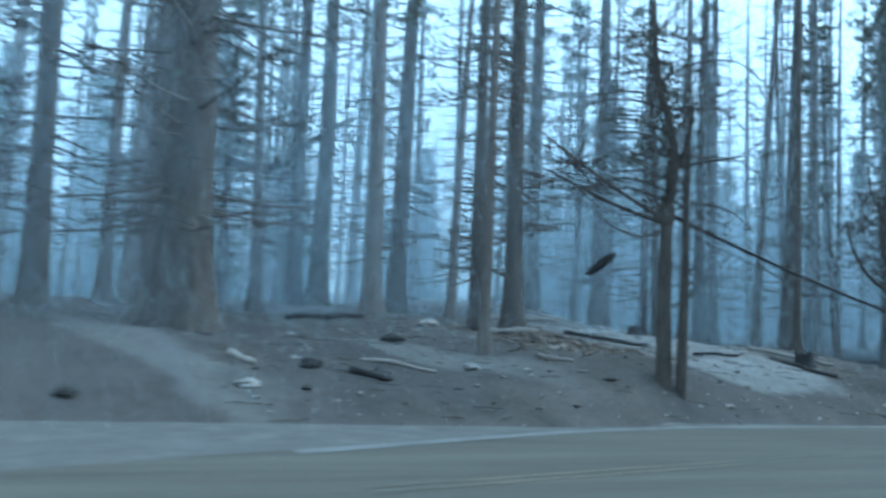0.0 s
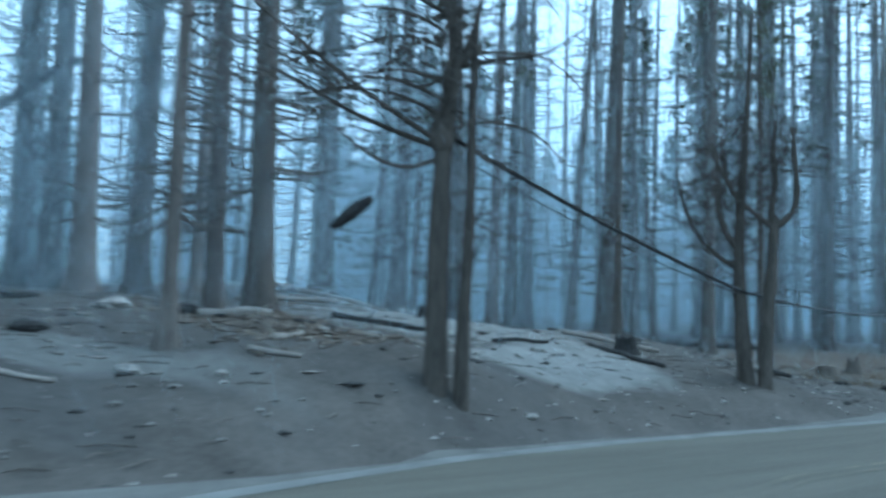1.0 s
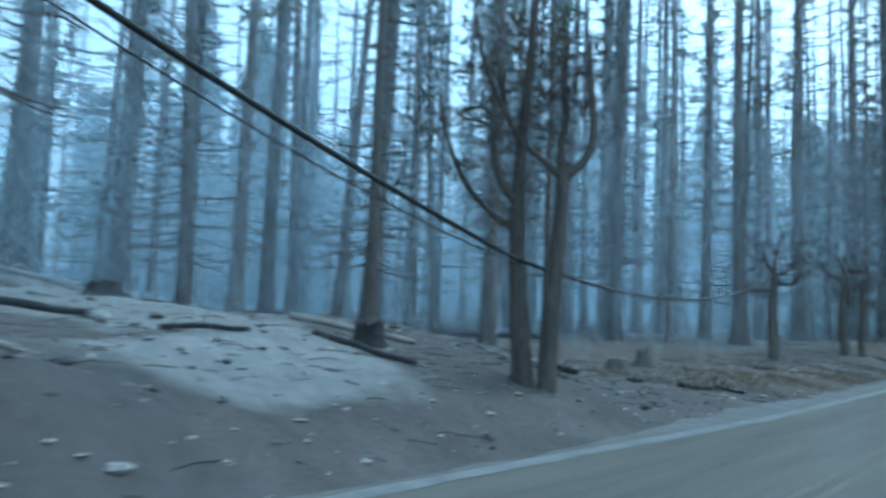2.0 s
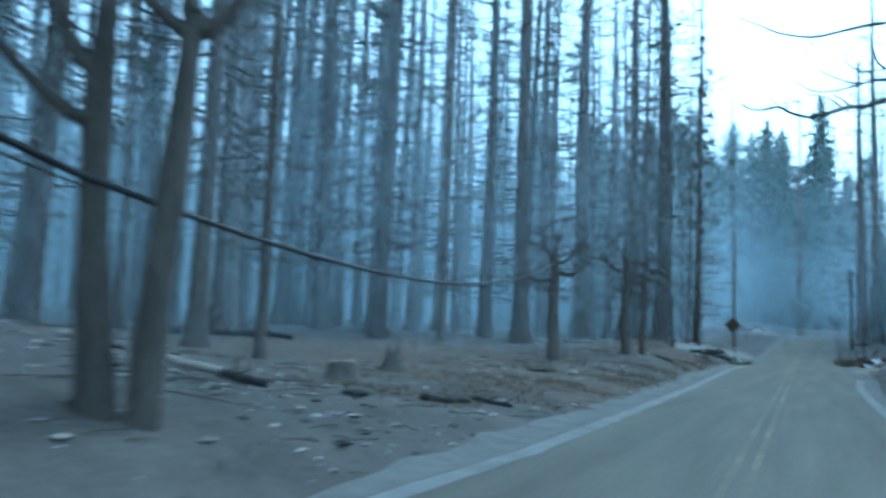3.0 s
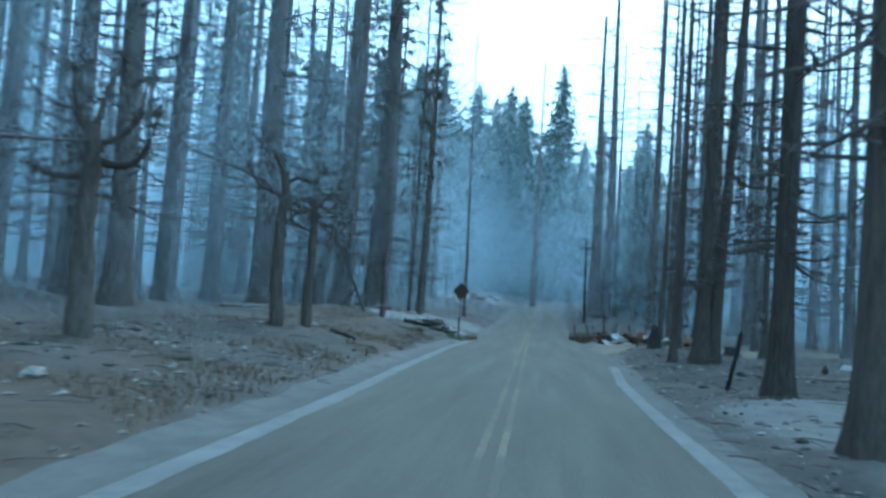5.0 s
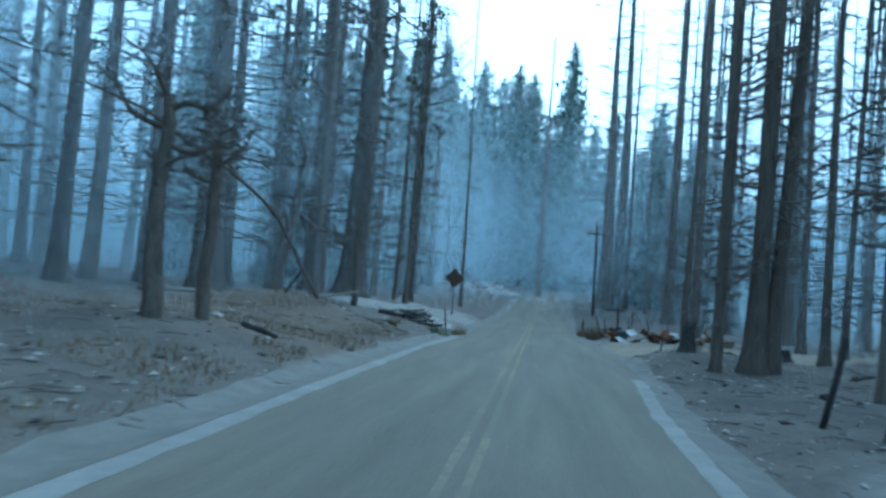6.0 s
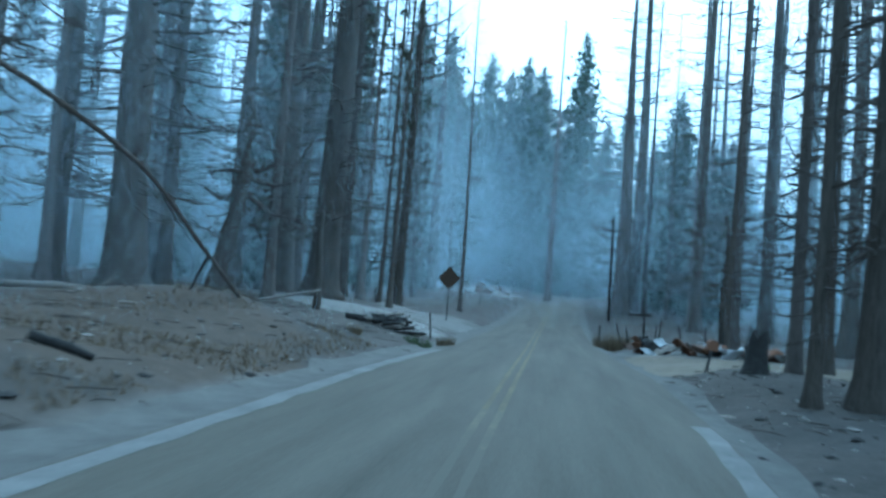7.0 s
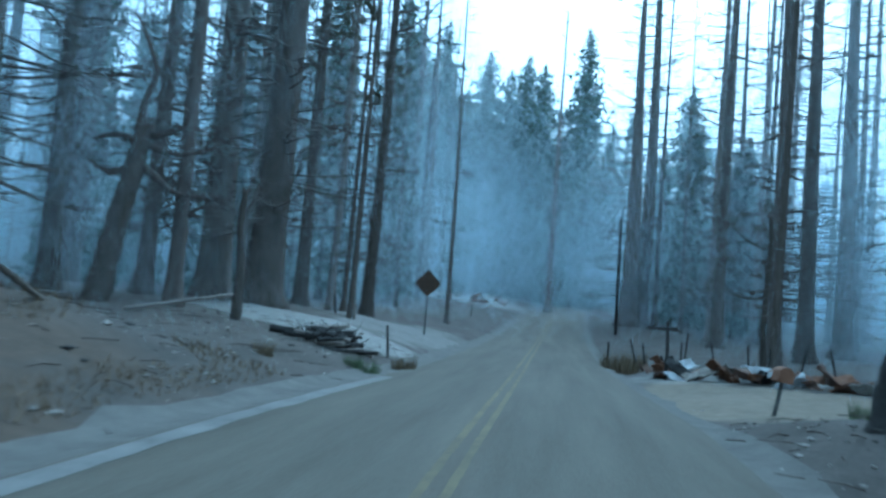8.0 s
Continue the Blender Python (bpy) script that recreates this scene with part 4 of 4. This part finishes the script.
FELL_BEND = [
    (-8.6, -2.0, 2.6, 0.06, 35, PALEWOOD), (-7.8, -9.5, 1.8, 0.05, 60, PALEWOOD), (-12.5, -4.2, 2.2, 0.08, 20, CHAR), (-10.6, 3.4, 1.6, 0.06, 70, CHAR), (-9.4, 6.2, 2.4, 0.07, 10, CHAR), (-11.4, 7.9, 3.0, 0.08, 25, PALEWOOD),
    (-9.0, -13.0, 1.2, 0.09, 15, PALEWOOD), (-14.0, 1.6, 3.4, 0.09, 50, CHAR), (-28.0, 8.0, 5.0, 0.14, 65, PALEWOOD), (-33.0, 14.0, 6.0, 0.16, 80, PALEWOOD), (-9.9, 13.2, 1.1, 0.09, 32, PALEWOOD), (-9.0, 13.3, 0.8, 0.1, 20, CHAR),
    (-20, 26, 5.5, 0.15, 40, CHAR), (-8.8, 30.0, 1.6, 0.07, 75, CHAR),
]
FELL_BANK = [
    (-13.5, 58, 4.5, 0.12, 15, PALEWOOD), (7.5, 38.6, 2.0, 0.06, 80, CHAR), (8.6, 45.5, 2.6, 0.07, 120, PALEWOOD), (6.0, 36.5, 1.5, 0.05, 40, CHAR), 
    (-16.5, -8.5, 3.0, 0.1, 100, CHAR), (-22, 2.5, 4.0, 0.12, 85, PALEWOOD), (-18, 13.5, 3.0, 0.1, 35, PALEWOOD), (9.5, 54, 3.0, 0.09, 60, CHAR), (-7.2, 47.4, 0.9, 0.08, 20, CHAR),
    (-7.4, -5.3, 1.0, 0.05, 30, PALEWOOD), (-6.9, -10.6, 0.9, 0.08, 50, CHAR),
]
FELL_ROADSIDE = [
    (-10.9, -4.5, 1.6, 0.1, 40, PALEWOOD), (-7.0, 17.4, 1.4, 0.07, 70, CHAR), (-6.6, 19.0, 0.9, 0.06, 20, CHAR), (-9.6, -3.1, 1.3, 0.06, 80, CHAR), (-11.6, -4.9, 1.5, 0.07, 15, CHAR), (-8.6, -4.4, 0.9, 0.06, 110, PALEWOOD),
]
FELL = FELL_BEND + FELL_BANK + FELL_ROADSIDE
for i, (x, y, L, r, rz, mt) in enumerate(FELL):
    log("fallen_limb", x, y, L, r, rz, 100 + i, mt, "pale broken limb lying on ashy ground" if mt is PALEWOOD else "charred broken limb lying on ashy ground")
log("leaning_pole", -10.6, 67.0, 3.0, 0.055, 38, 140, PALEWOOD, "pale broken pole propped slantwise off the ground", 12, 0.05)

# heap of charred logs at the roadside
lr = random.Random(150)
for i in range(26):
    reach_out = 1.3 * (1 - i / 40)
    log("charred_log", -6.75 + lr.uniform(-1, 1) * reach_out, 69.3 + lr.uniform(-0.9, 0.9), lr.uniform(0.6, 1.5), lr.uniform(0.06, 0.13), lr.uniform(-40, 50), 151 + i, CHAR if i % 4 else PALEWOOD, "charred log in a heap beside the road", lr.uniform(-9, 9) or 1, 0.055 * (i // 3), group="heap of charred logs")


def shrub(x, y, size, seed, mat, label, blades=260):
    g = random.Random(seed)
    V, Fc = [], []
    for _ in range(blades):
        a, q = g.uniform(0, 6.28), size * 0.6 * math.sqrt(g.random())
        p = Vector((math.cos(a) * q, math.sin(a) * q, -0.05))
        d = Vector((math.cos(a) * 0.5 * g.random(), math.sin(a) * 0.5 * g.random(), 1)).normalized()
        k = len(V)
        w = Vector((g.uniform(-1, 1), g.uniform(-1, 1), 0)) * 0.025 * size
        V.extend((p - w, p + w, p + d * size * g.uniform(0.4, 1.1)))
        Fc.append((k, k + 1, k + 2))
    return tagged(new("shrub", mesh("shrub", V, Fc, mat, False)), label, "shrub", "low scrub beside the road")


for i, (x, y, sz, mt) in enumerate(((-4.9, 66.6, 0.5, GREEN), (-5.4, 67.0, 0.4, GREEN), (-4.4, 69.2, 0.6, GRASS), (3.0, 78.0, 0.8, GRASS), (2.6, 80.5, 0.9, GRASS), (3.6, 81.5, 0.8, GRASS), (-6.9, 64.0, 0.4, GRASS), (5.6, 60.4, 0.5, GREEN))):
    ob = shrub(x, y, sz, 200 + i, mt, "low green scrub beside the logs" if mt is GREEN else "tuft of tall dry grass beside the road")
    ob.matrix_basis = pose(x, y, ground_z(x, y))


# rubble of a burned building beside the road
def board(name, x, y, z, size, rot, mat, label, cat, group="burned rubble beside the road", warp=0.06):
    """A bent sheet or plank with thickness."""
    g = random.Random(int(x * 100 + y * 10))
    bm = bmesh.new()
    bmesh.ops.create_grid(bm, x_segments=6, y_segments=4, size=0.5)
    ph = g.uniform(0, 6)
    for v in bm.verts:
        v.co.z += (warp * math.sin(5 * v.co.x + ph) * math.cos(4 * v.co.y) + g.uniform(-0.3, 0.3) * warp) / 1.0
        v.co.x, v.co.y = v.co.x * size[0] * (1 + 0.08 * g.uniform(-1, 1)), v.co.y * size[1]
    geo = bmesh.ops.extrude_face_region(bm, geom=bm.faces[:])
    for v in [e for e in geo["geom"] if isinstance(e, bmesh.types.BMVert)]:
        v.co.z += size[2]
    bmesh.ops.recalc_face_normals(bm, faces=bm.faces[:])
    me = bpy.data.meshes.new(name)
    bm.to_mesh(me)
    bm.free()
    me.materials.append(mat)
    ob = new(name, me)
    ob.matrix_basis = pose(x, y, z, *rot)
    return tagged(ob, label, cat, group)


board("sheet_metal", 4.45, 74.6, ground_z(4.45, 74.6) + 0.12, (0.9, 0.7, 0.01), (18, 6, 20), METAL, "crumpled pale sheet metal on rubble", "sheet metal", warp=0.12)
rr = random.Random(160)
for i in range(34):
    x = rr.uniform(3.2, 9.6)
    y = 77.5 - 1.15 * (x - 3) + rr.uniform(-1.3, 1.3)
    mt = rr.choice((METAL, RUST, BRICKDUST, CHAR, CHAR, PALEWOOD, RUST))
    board("rubble_piece", x, y, ground_z(x, y) + rr.uniform(0.08, 0.4), (rr.uniform(0.4, 1.3), rr.uniform(0.25, 0.7), 0.04), (rr.uniform(-50, 50), rr.uniform(-40, 40), rr.uniform(0, 180)), mt,
          {METAL: "bent pale metal sheet in burned rubble", RUST: "bent rusted sheet in burned rubble", BRICKDUST: "broken orange slab in burned rubble", CHAR: "charred broken board in burned rubble", PALEWOOD: "pale broken board in burned rubble"}[mt], "rubble", warp=0.15)
for i in range(26):
    x, y = rr.uniform(-40, -27), rr.uniform(4, 19)
    board("rubble_piece", x, y, ground_z(x, y) + 0.1, (rr.uniform(0.5, 1.8), rr.uniform(0.3, 0.8), 0.05), (rr.uniform(-20, 20), rr.uniform(-15, 15), rr.uniform(0, 180)), rr.choice((METAL, PALEWOOD, CHAR, METAL)), "pale burned debris scattered on far ashy ground", "rubble", "far pale debris", 0.2)
for i in range(26):
    x, y = rr.uniform(-17, -6), rr.uniform(142, 160)
    board("rubble_piece", x, y, ground_z(x, y) + 0.25, (rr.uniform(0.8, 2.4), rr.uniform(0.5, 1.2), 0.08), (rr.uniform(-40, 40), rr.uniform(-30, 30), rr.uniform(0, 180)), rr.choice((METAL, PALEWOOD, METAL, RUST)), "pale burned debris heaped beside the far road", "rubble", "far pale debris", 0.25)
for i in range(10):
    x, y = rr.uniform(8, 16), rr.uniform(44, 60)
    board("rubble_piece", x, y, ground_z(x, y) + 0.12, (rr.uniform(0.3, 0.9), rr.uniform(0.2, 0.5), 0.04), (rr.uniform(-25, 25), rr.uniform(-25, 25), rr.uniform(0, 180)), rr.choice((METAL, PALEWOOD)), "pale debris among the burned trees", "rubble", "far pale debris", 0.2)


# ---- roadside posts and signs ----
def post(name, x, y, height, r, lean, mat, label, cat, turn=0.0):
    V, Fc = [], []
    pts = [(0, 0, -0.3), (0.01, 0, height * 0.5), (0, 0.01, height * 0.97), (0, 0, height)]
    tube(V, Fc, pts, [r * 1.05, r, r * 0.95, r * 0.6], 8)
    root = thing(name, x, y, ground_z(x, y), label, cat)
    root.matrix_basis = pose(x, y, ground_z(x, y), lean[0], lean[1], turn)
    part("post", mesh("post", V, Fc, mat), root)
    return root


def box_bar(name, parent, x0, x1, y0, y1, z0, z1, mat, label=""):
    bm = bmesh.new()
    bmesh.ops.create_cube(bm, size=1.0)
    for v in bm.verts:
        v.co = Vector(((x0 + x1) / 2 + v.co.x * (x1 - x0), (y0 + y1) / 2 + v.co.y * (y1 - y0), (z0 + z1) / 2 + v.co.z * (z1 - z0)))
    bmesh.ops.bevel(bm, geom=bm.edges[:], offset=min(x1 - x0, y1 - y0, z1 - z0) * 0.2, segments=1, affect="EDGES")
    me = bpy.data.meshes.new(name)
    bm.to_mesh(me)
    bm.free()
    me.materials.append(mat)
    return part(name, me, parent, label)


sg = post("road_sign", -6.9, 88.5, 3.5, 0.05, (0, 0), STEEL, "diamond road sign on a thin steel post, coloured dark as backlit", "sign")
bm = bmesh.new()
bmesh.ops.create_cube(bm, size=1.0)
for v in bm.verts:
    v.co = Vector((v.co.x * 1.06, v.co.y * 0.02, v.co.z * 1.06))
bmesh.ops.bevel(bm, geom=[e for e in bm.edges if abs((e.verts[0].co - e.verts[1].co).y) > 0.01], offset=0.06, segments=3, affect="EDGES")
bmesh.ops.rotate(bm, verts=bm.verts[:], cent=(0, 0, 0), matrix=Matrix.Rotation(radians(45), 3, "Y"))
bmesh.ops.translate(bm, verts=bm.verts[:], vec=(0, -0.06, 4.02 - ground_z(-6.9, 88.5)))
me = bpy.data.meshes.new("panel")
bm.to_mesh(me)
bm.free()
me.materials.append(SIGNFACE)
part("panel", me, sg, "diamond panel coloured dark brown as backlit")

post("fence_post", 5.0, 43.8, 1.75, 0.06, (2, 11), CHAR, "charred fence post leaning beside the road", "post")
post("marker_post", -7.5, 118.5, 1.2, 0.05, (0, 2), CHAR, "short dark marker post beside the road", "post")
post("marker_post", -5.3, 71.2, 1.1, 0.04, (0, -5), CHAR, "short dark marker post beside the road", "post")
post("marker_post", 2.6, 84.5, 1.1, 0.05, (0, 0), CHAR, "short dark marker post beside the road", "post")
post("fence_post", -9.9, 84.0, 1.2, 0.06, (4, 6), CHAR, "charred fence post on the forest floor", "post")
post("fence_post", -10.4, 83.0, 0.9, 0.05, (-4, -8), CHAR, "charred fence post on the forest floor", "post")
cr = post("cross_arm_post", 4.05, 75.0, 2.1, 0.06, (0, -1), CHAR, "charred post with a crossbar in the rubble", "post")
box_bar("crossbar", cr, -0.75, 0.35, -0.04, 0.04, 1.75, 1.87, CHAR)
for i in range(9):
    x, y = 3.2 + 0.7 * i + rr.uniform(-0.3, 0.3), 79 - 0.7 * i + rr.uniform(-1, 1)
    post("charred_stake", x, y, rr.uniform(0.9, 2.0), 0.035, (rr.uniform(-14, 14), rr.uniform(-16, 16)), CHAR, "thin charred stake standing in burned rubble", "stake")
up = post("utility_pole", 4.9, 112.0, 9.6, 0.13, (0, -1), CHAR, "tall dark utility pole with a crossarm", "utility pole")
box_bar("crossarm", up, -1.0, 1.0, -0.06, 0.06, 8.2, 8.34, CHAR)
mb = post("mailbox", 4.8, 63.5, 0.75, 0.045, (0, 10), STEEL, "burned mailbox on a leaning post beside the dirt road", "mailbox")
V, Fc = [], []
for yy in (-0.28, 0.28):
    for k in range(13):
        a = math.pi * k / 12
        V.append((0.16 * math.cos(a), yy, 0.92 + 0.16 * math.sin(a)))
    V.extend(((-0.16, yy, 0.74), (0.16, yy, 0.74)))
Fc = [(k, k + 1, 15 + k + 1, 15 + k) for k in range(14)] + [(14, 0, 15, 29), tuple(range(15))[::-1], tuple(range(15, 30))]
part("box", mesh("box", V, Fc, RUST, False), mb, "scorched round-topped metal box")

# ---- loose litter ----
def scatter(name, n, seed, areas, lo, hi, flat, mat, label, cat):
    """Many small clods or chips in one heap of loose stuff."""
    g = np.random.default_rng(seed)
    V, Fc = [], []
    shape = [(1, 0, 0), (0, 1, 0), (-1, 0, 0), (0, -1, 0), (0, 0, 1), (0, 0, -1)]
    tri = [(0, 1, 4), (1, 2, 4), (2, 3, 4), (3, 0, 4), (1, 0, 5), (2, 1, 5), (3, 2, 5), (0, 3, 5)]
    for _ in range(n):
        x0, x1, y0, y1 = areas[g.integers(len(areas))]
        x, y = g.uniform(x0, x1), g.uniform(y0, y1)
        if left_edge(y) - 0.3 < x < right_edge(y) + 0.3:
            continue
        s = lo * (hi / lo) ** (g.random() ** 2)
        a = g.uniform(0, 6.28)
        c, sn = math.cos(a), math.sin(a)
        lx, ly, lz = s * g.uniform(0.7, 1.8), s * g.uniform(0.5, 1.0), s * flat * g.uniform(0.6, 1.2)
        z = ground_z(x, y) + lz * 0.3
        k = len(V)
        for p, q, r in shape:
            u, w = p * lx * g.uniform(0.7, 1.2), q * ly * g.uniform(0.7, 1.2)
            V.append((x + c * u - sn * w, y + sn * u + c * w, z + r * lz))
        Fc.extend((k + a1, k + b1, k + c1) for a1, b1, c1 in tri)
    return tagged(new(name, mesh(name, V, Fc, mat, False)), label, cat, kind="stuff")


scatter("broken_wood", 1400, 305, [(-13.5, -7.2, -5.6, -2.2), (-11.5, -8.5, -5, -2.8)], 0.03, 0.13, 0.65, ROT, "heap of broken brown bark and sticks on a low mound", "debris")
def rock(x, y, size, seed, mat, label):
    """A rough lump half sunk in the ground."""
    bm = bmesh.new()
    bmesh.ops.create_icosphere(bm, subdivisions=3, radius=size)
    for v in bm.verts:
        v.co *= 1 + 0.45 * noise.noise(v.co * (1.6 / size) + Vector((seed, 0, 0))) + 0.15 * noise.noise(v.co * (5 / size))
        v.co.z *= 0.6
        v.co.x *= 1.35
    me = bpy.data.meshes.new("rock")
    bm.to_mesh(me)
    bm.free()
    me.materials.append(mat)
    ob = new("rock", me)
    ob.matrix_basis = pose(x, y, ground_z(x, y) + size * 0.22, 0, 0, seed * 37)
    return tagged(ob, label, "rock", "rocks on the forest floor")


for k, (x, y, size) in enumerate(((-5.6, -16.8, 0.16), (-5.5, -1.2, 0.1), (-6.4, -13.4, 0.2), (-8.0, -11.6, 0.24), (-7.7, -7.6, 0.16), (-9.3, 0.6, 0.15), (-10.9, -8.4, 0.22), (-13.2, -6.2, 0.26), (-12.8, 2.6, 0.2), (-7.6, 14.6, 0.14), (-8.2, 47.0, 0.14), (-7.9, 30.8, 0.16), (6.2, 47.2, 0.13))):
    rock(x, y, size, k + 1, ASHROCK if k % 3 else CHAR, "rough rock dusted with grey ash on the forest floor" if k % 3 else "black charred lump on the ashy forest floor")
NEAR = [(-14, -4, -14, 14), (-12, -4, 10, 40), (-12, -4, 36, 75), (2, 9, 26, 62), (-22, -8, -14, 16)]
scatter("clods", 4200, 301, NEAR, 0.025, 0.11, 0.5, ASHROCK, "scattered clods and stones dusted with ash", "stones")
scatter("wood_chips", 420, 302, NEAR, 0.04, 0.17, 0.2, PALEWOOD, "scattered pale chips of broken wood", "wood chips")
scatter("char_bits", 1200, 303, NEAR, 0.04, 0.18, 0.35, CHAR, "scattered bits of black charcoal", "charcoal")
scatter("gravel_bits", 900, 304, [(-5.2, -3.6, -5, 70), (1.4, 3.6, 10, 66)], 0.015, 0.06, 0.6, ASHROCK, "loose gravel along the asphalt edge", "gravel")

g = np.random.default_rng(310)
V, Fc = [], []
for _ in range(1500):
    x0, x1, y0, y1 = NEAR[g.integers(len(NEAR))]
    x, y = g.uniform(x0, x1), g.uniform(y0, y1)
    if left_edge(y) - 0.4 < x < right_edge(y) + 0.4:
        continue
    a, L = g.uniform(0, 6.28), g.uniform(0.2, 0.9)
    u = Vector((math.cos(a), math.sin(a), 0)) * L / 2
    c = Vector((x, y, ground_z(x, y) + 0.03))
    tube(V, Fc, [c - u, c + Vector((g.uniform(-0.05, 0.05), g.uniform(-0.05, 0.05), 0.03)), c + u], [0.012, 0.012, 0.006], 3, False)
tagged(new("sticks", mesh("sticks", V, Fc, TWIG)), "thin dead sticks strewn over the ash", "sticks", kind="stuff")

V, Fc = [], []
for _ in range(16000):
    y = g.uniform(14, 62)
    x = left_edge(y) - 1.2 - abs(g.normal(0, 3.0))
    if noise.noise(Vector((x * 0.3, y * 0.3, 9))) < -0.05:
        continue
    z = ground_z(x, y)
    hgt, a = g.uniform(0.05, 0.2), g.uniform(0, 6.28)
    w = 0.012
    k = len(V)
    V.extend(((x - w * math.cos(a), y - w * math.sin(a), z - 0.02), (x + w * math.cos(a), y + w * math.sin(a), z - 0.02), (x + g.normal(0, 0.05), y + g.normal(0, 0.05), z + hgt)))
    Fc.append((k, k + 1, k + 2))
tagged(new("dry_grass", mesh("dry_grass", V, Fc, GRASS, False)), "short dry brown grass on the bank", "grass", kind="stuff")

# ---- wildfire smoke: countless hair-fine threads that rise from the forest floor ----
def smoke_mat():
    m = bpy.data.materials.new("pale_blue_smoke")
    m.use_nodes = True
    n, l = m.node_tree.nodes, m.node_tree.links
    n.remove(n["Principled BSDF"])
    a, b, mx = n.new("ShaderNodeBsdfDiffuse"), n.new("ShaderNodeBsdfTranslucent"), n.new("ShaderNodeMixShader")
    for s in (a, b):
        s.inputs["Color"].default_value = SMOKE_COLOUR
    l.new(a.outputs[0], mx.inputs[1])
    l.new(b.outputs[0], mx.inputs[2])
    l.new(mx.outputs[0], n["Material Output"].inputs["Surface"])
    return m


def smoke(seed, thick, near, far, xlo, xhi, ylo, yhi, tries):
    """Threads of smoke, finer beside the road; thick is the cover per metre of sight."""
    g = np.random.default_rng(seed)
    c = np.stack([g.uniform(xlo, xhi, tries), g.uniform(ylo, yhi, tries)], 1)
    line = np.array([(10.0, -17.0), (5.0, -11.6), (2.5, -7.3), (-0.1, 0.2), (-0.6, 8), (-0.6, 16), (-0.3, 28), (-0.1, 45), (0, 90)])
    d = np.full(tries, 1e9)
    for a, b in zip(line[:-1], line[1:]):
        s = np.clip(((c - a) @ (b - a)) / ((b - a) @ (b - a)), 0, 1)
        d = np.minimum(d, np.hypot(*(c - a - s[:, None] * (b - a)).T))
    w = 0.00008 * d + 0.00015
    cover = thick * np.clip((d - near) / 18, 0, 1)
    patch = 1.0 + 0.35 * np.sin(c[:, 0] * 0.11 + 1.3 * np.sin(c[:, 1] * 0.07)) * np.sin(c[:, 1] * 0.09)
    # thinner over the open road than between the trees
    lane = 1 - np.clip((np.abs(c[:, 0] + 1) - 4) / 12, 0, 1)
    patch *= 1 - 0.78 * lane * np.clip((c[:, 1] - 15) / 20, 0, 1) * np.clip((210 - c[:, 1]) / 80, 0.3, 1)
    patch *= 1 - 0.35 * np.clip((4 - c[:, 1]) / 10, 0, 1) * np.clip((c[:, 0] + 45) / 15, 0, 1)
    keep = (g.random(tries) < 2.1 * cover * patch / w * (xhi - xlo) * (yhi - ylo) / tries) & (d > near) & (d < far)
    c, w, d = c[keep], w[keep], d[keep]
    n = len(c)
    z0 = np.interp(c[:, 1], ROAD_Y, ROAD_Z) - 0.3
    # each thread is a straight wisp about 18 m long that drifts its own way
    high = np.where(g.random(n) < 7 / (7 + SMOKE_HEIGHT), g.uniform(0, 7, n), 7 + g.exponential(SMOKE_HEIGHT, n))
    half = g.uniform(7, 11, n)
    flat = np.minimum(np.sqrt(g.random(n)) * 0.95, np.maximum(d - 5.5, 0.2) / 12)
    az = g.uniform(0, 2 * math.pi, n)
    way = np.stack([np.cos(az) * flat, np.sin(az) * flat, np.sqrt(1 - flat ** 2)], 1)
    mid = np.stack([c[:, 0], c[:, 1], z0 + high], 1)
    side = np.cross(way, g.normal(0, 1, (n, 3)))
    side *= (w / 2 / np.linalg.norm(side, axis=1))[:, None]
    low, high = mid - way * half[:, None], mid + way * half[:, None]
    V = np.stack([low - side, low + side, high + side, high - side], 1).reshape(-1, 3)
    me = bpy.data.meshes.new("smoke")
    me.vertices.add(4 * n)
    me.vertices.foreach_set("co", V.ravel())
    me.loops.add(4 * n)
    me.loops.foreach_set("vertex_index", np.arange(4 * n))
    me.polygons.add(n)
    me.polygons.foreach_set("loop_start", np.arange(0, 4 * n, 4))
    me.update(calc_edges=True)
    me.materials.append(smoke_mat())
    return me


tagged(new("smoke", smoke(71, SMOKE_COVER, 6.5, 185, -100, 80, -50, 225, 3000000)), "thin blue-grey wildfire smoke hanging between the burned trees", "smoke", kind="stuff")
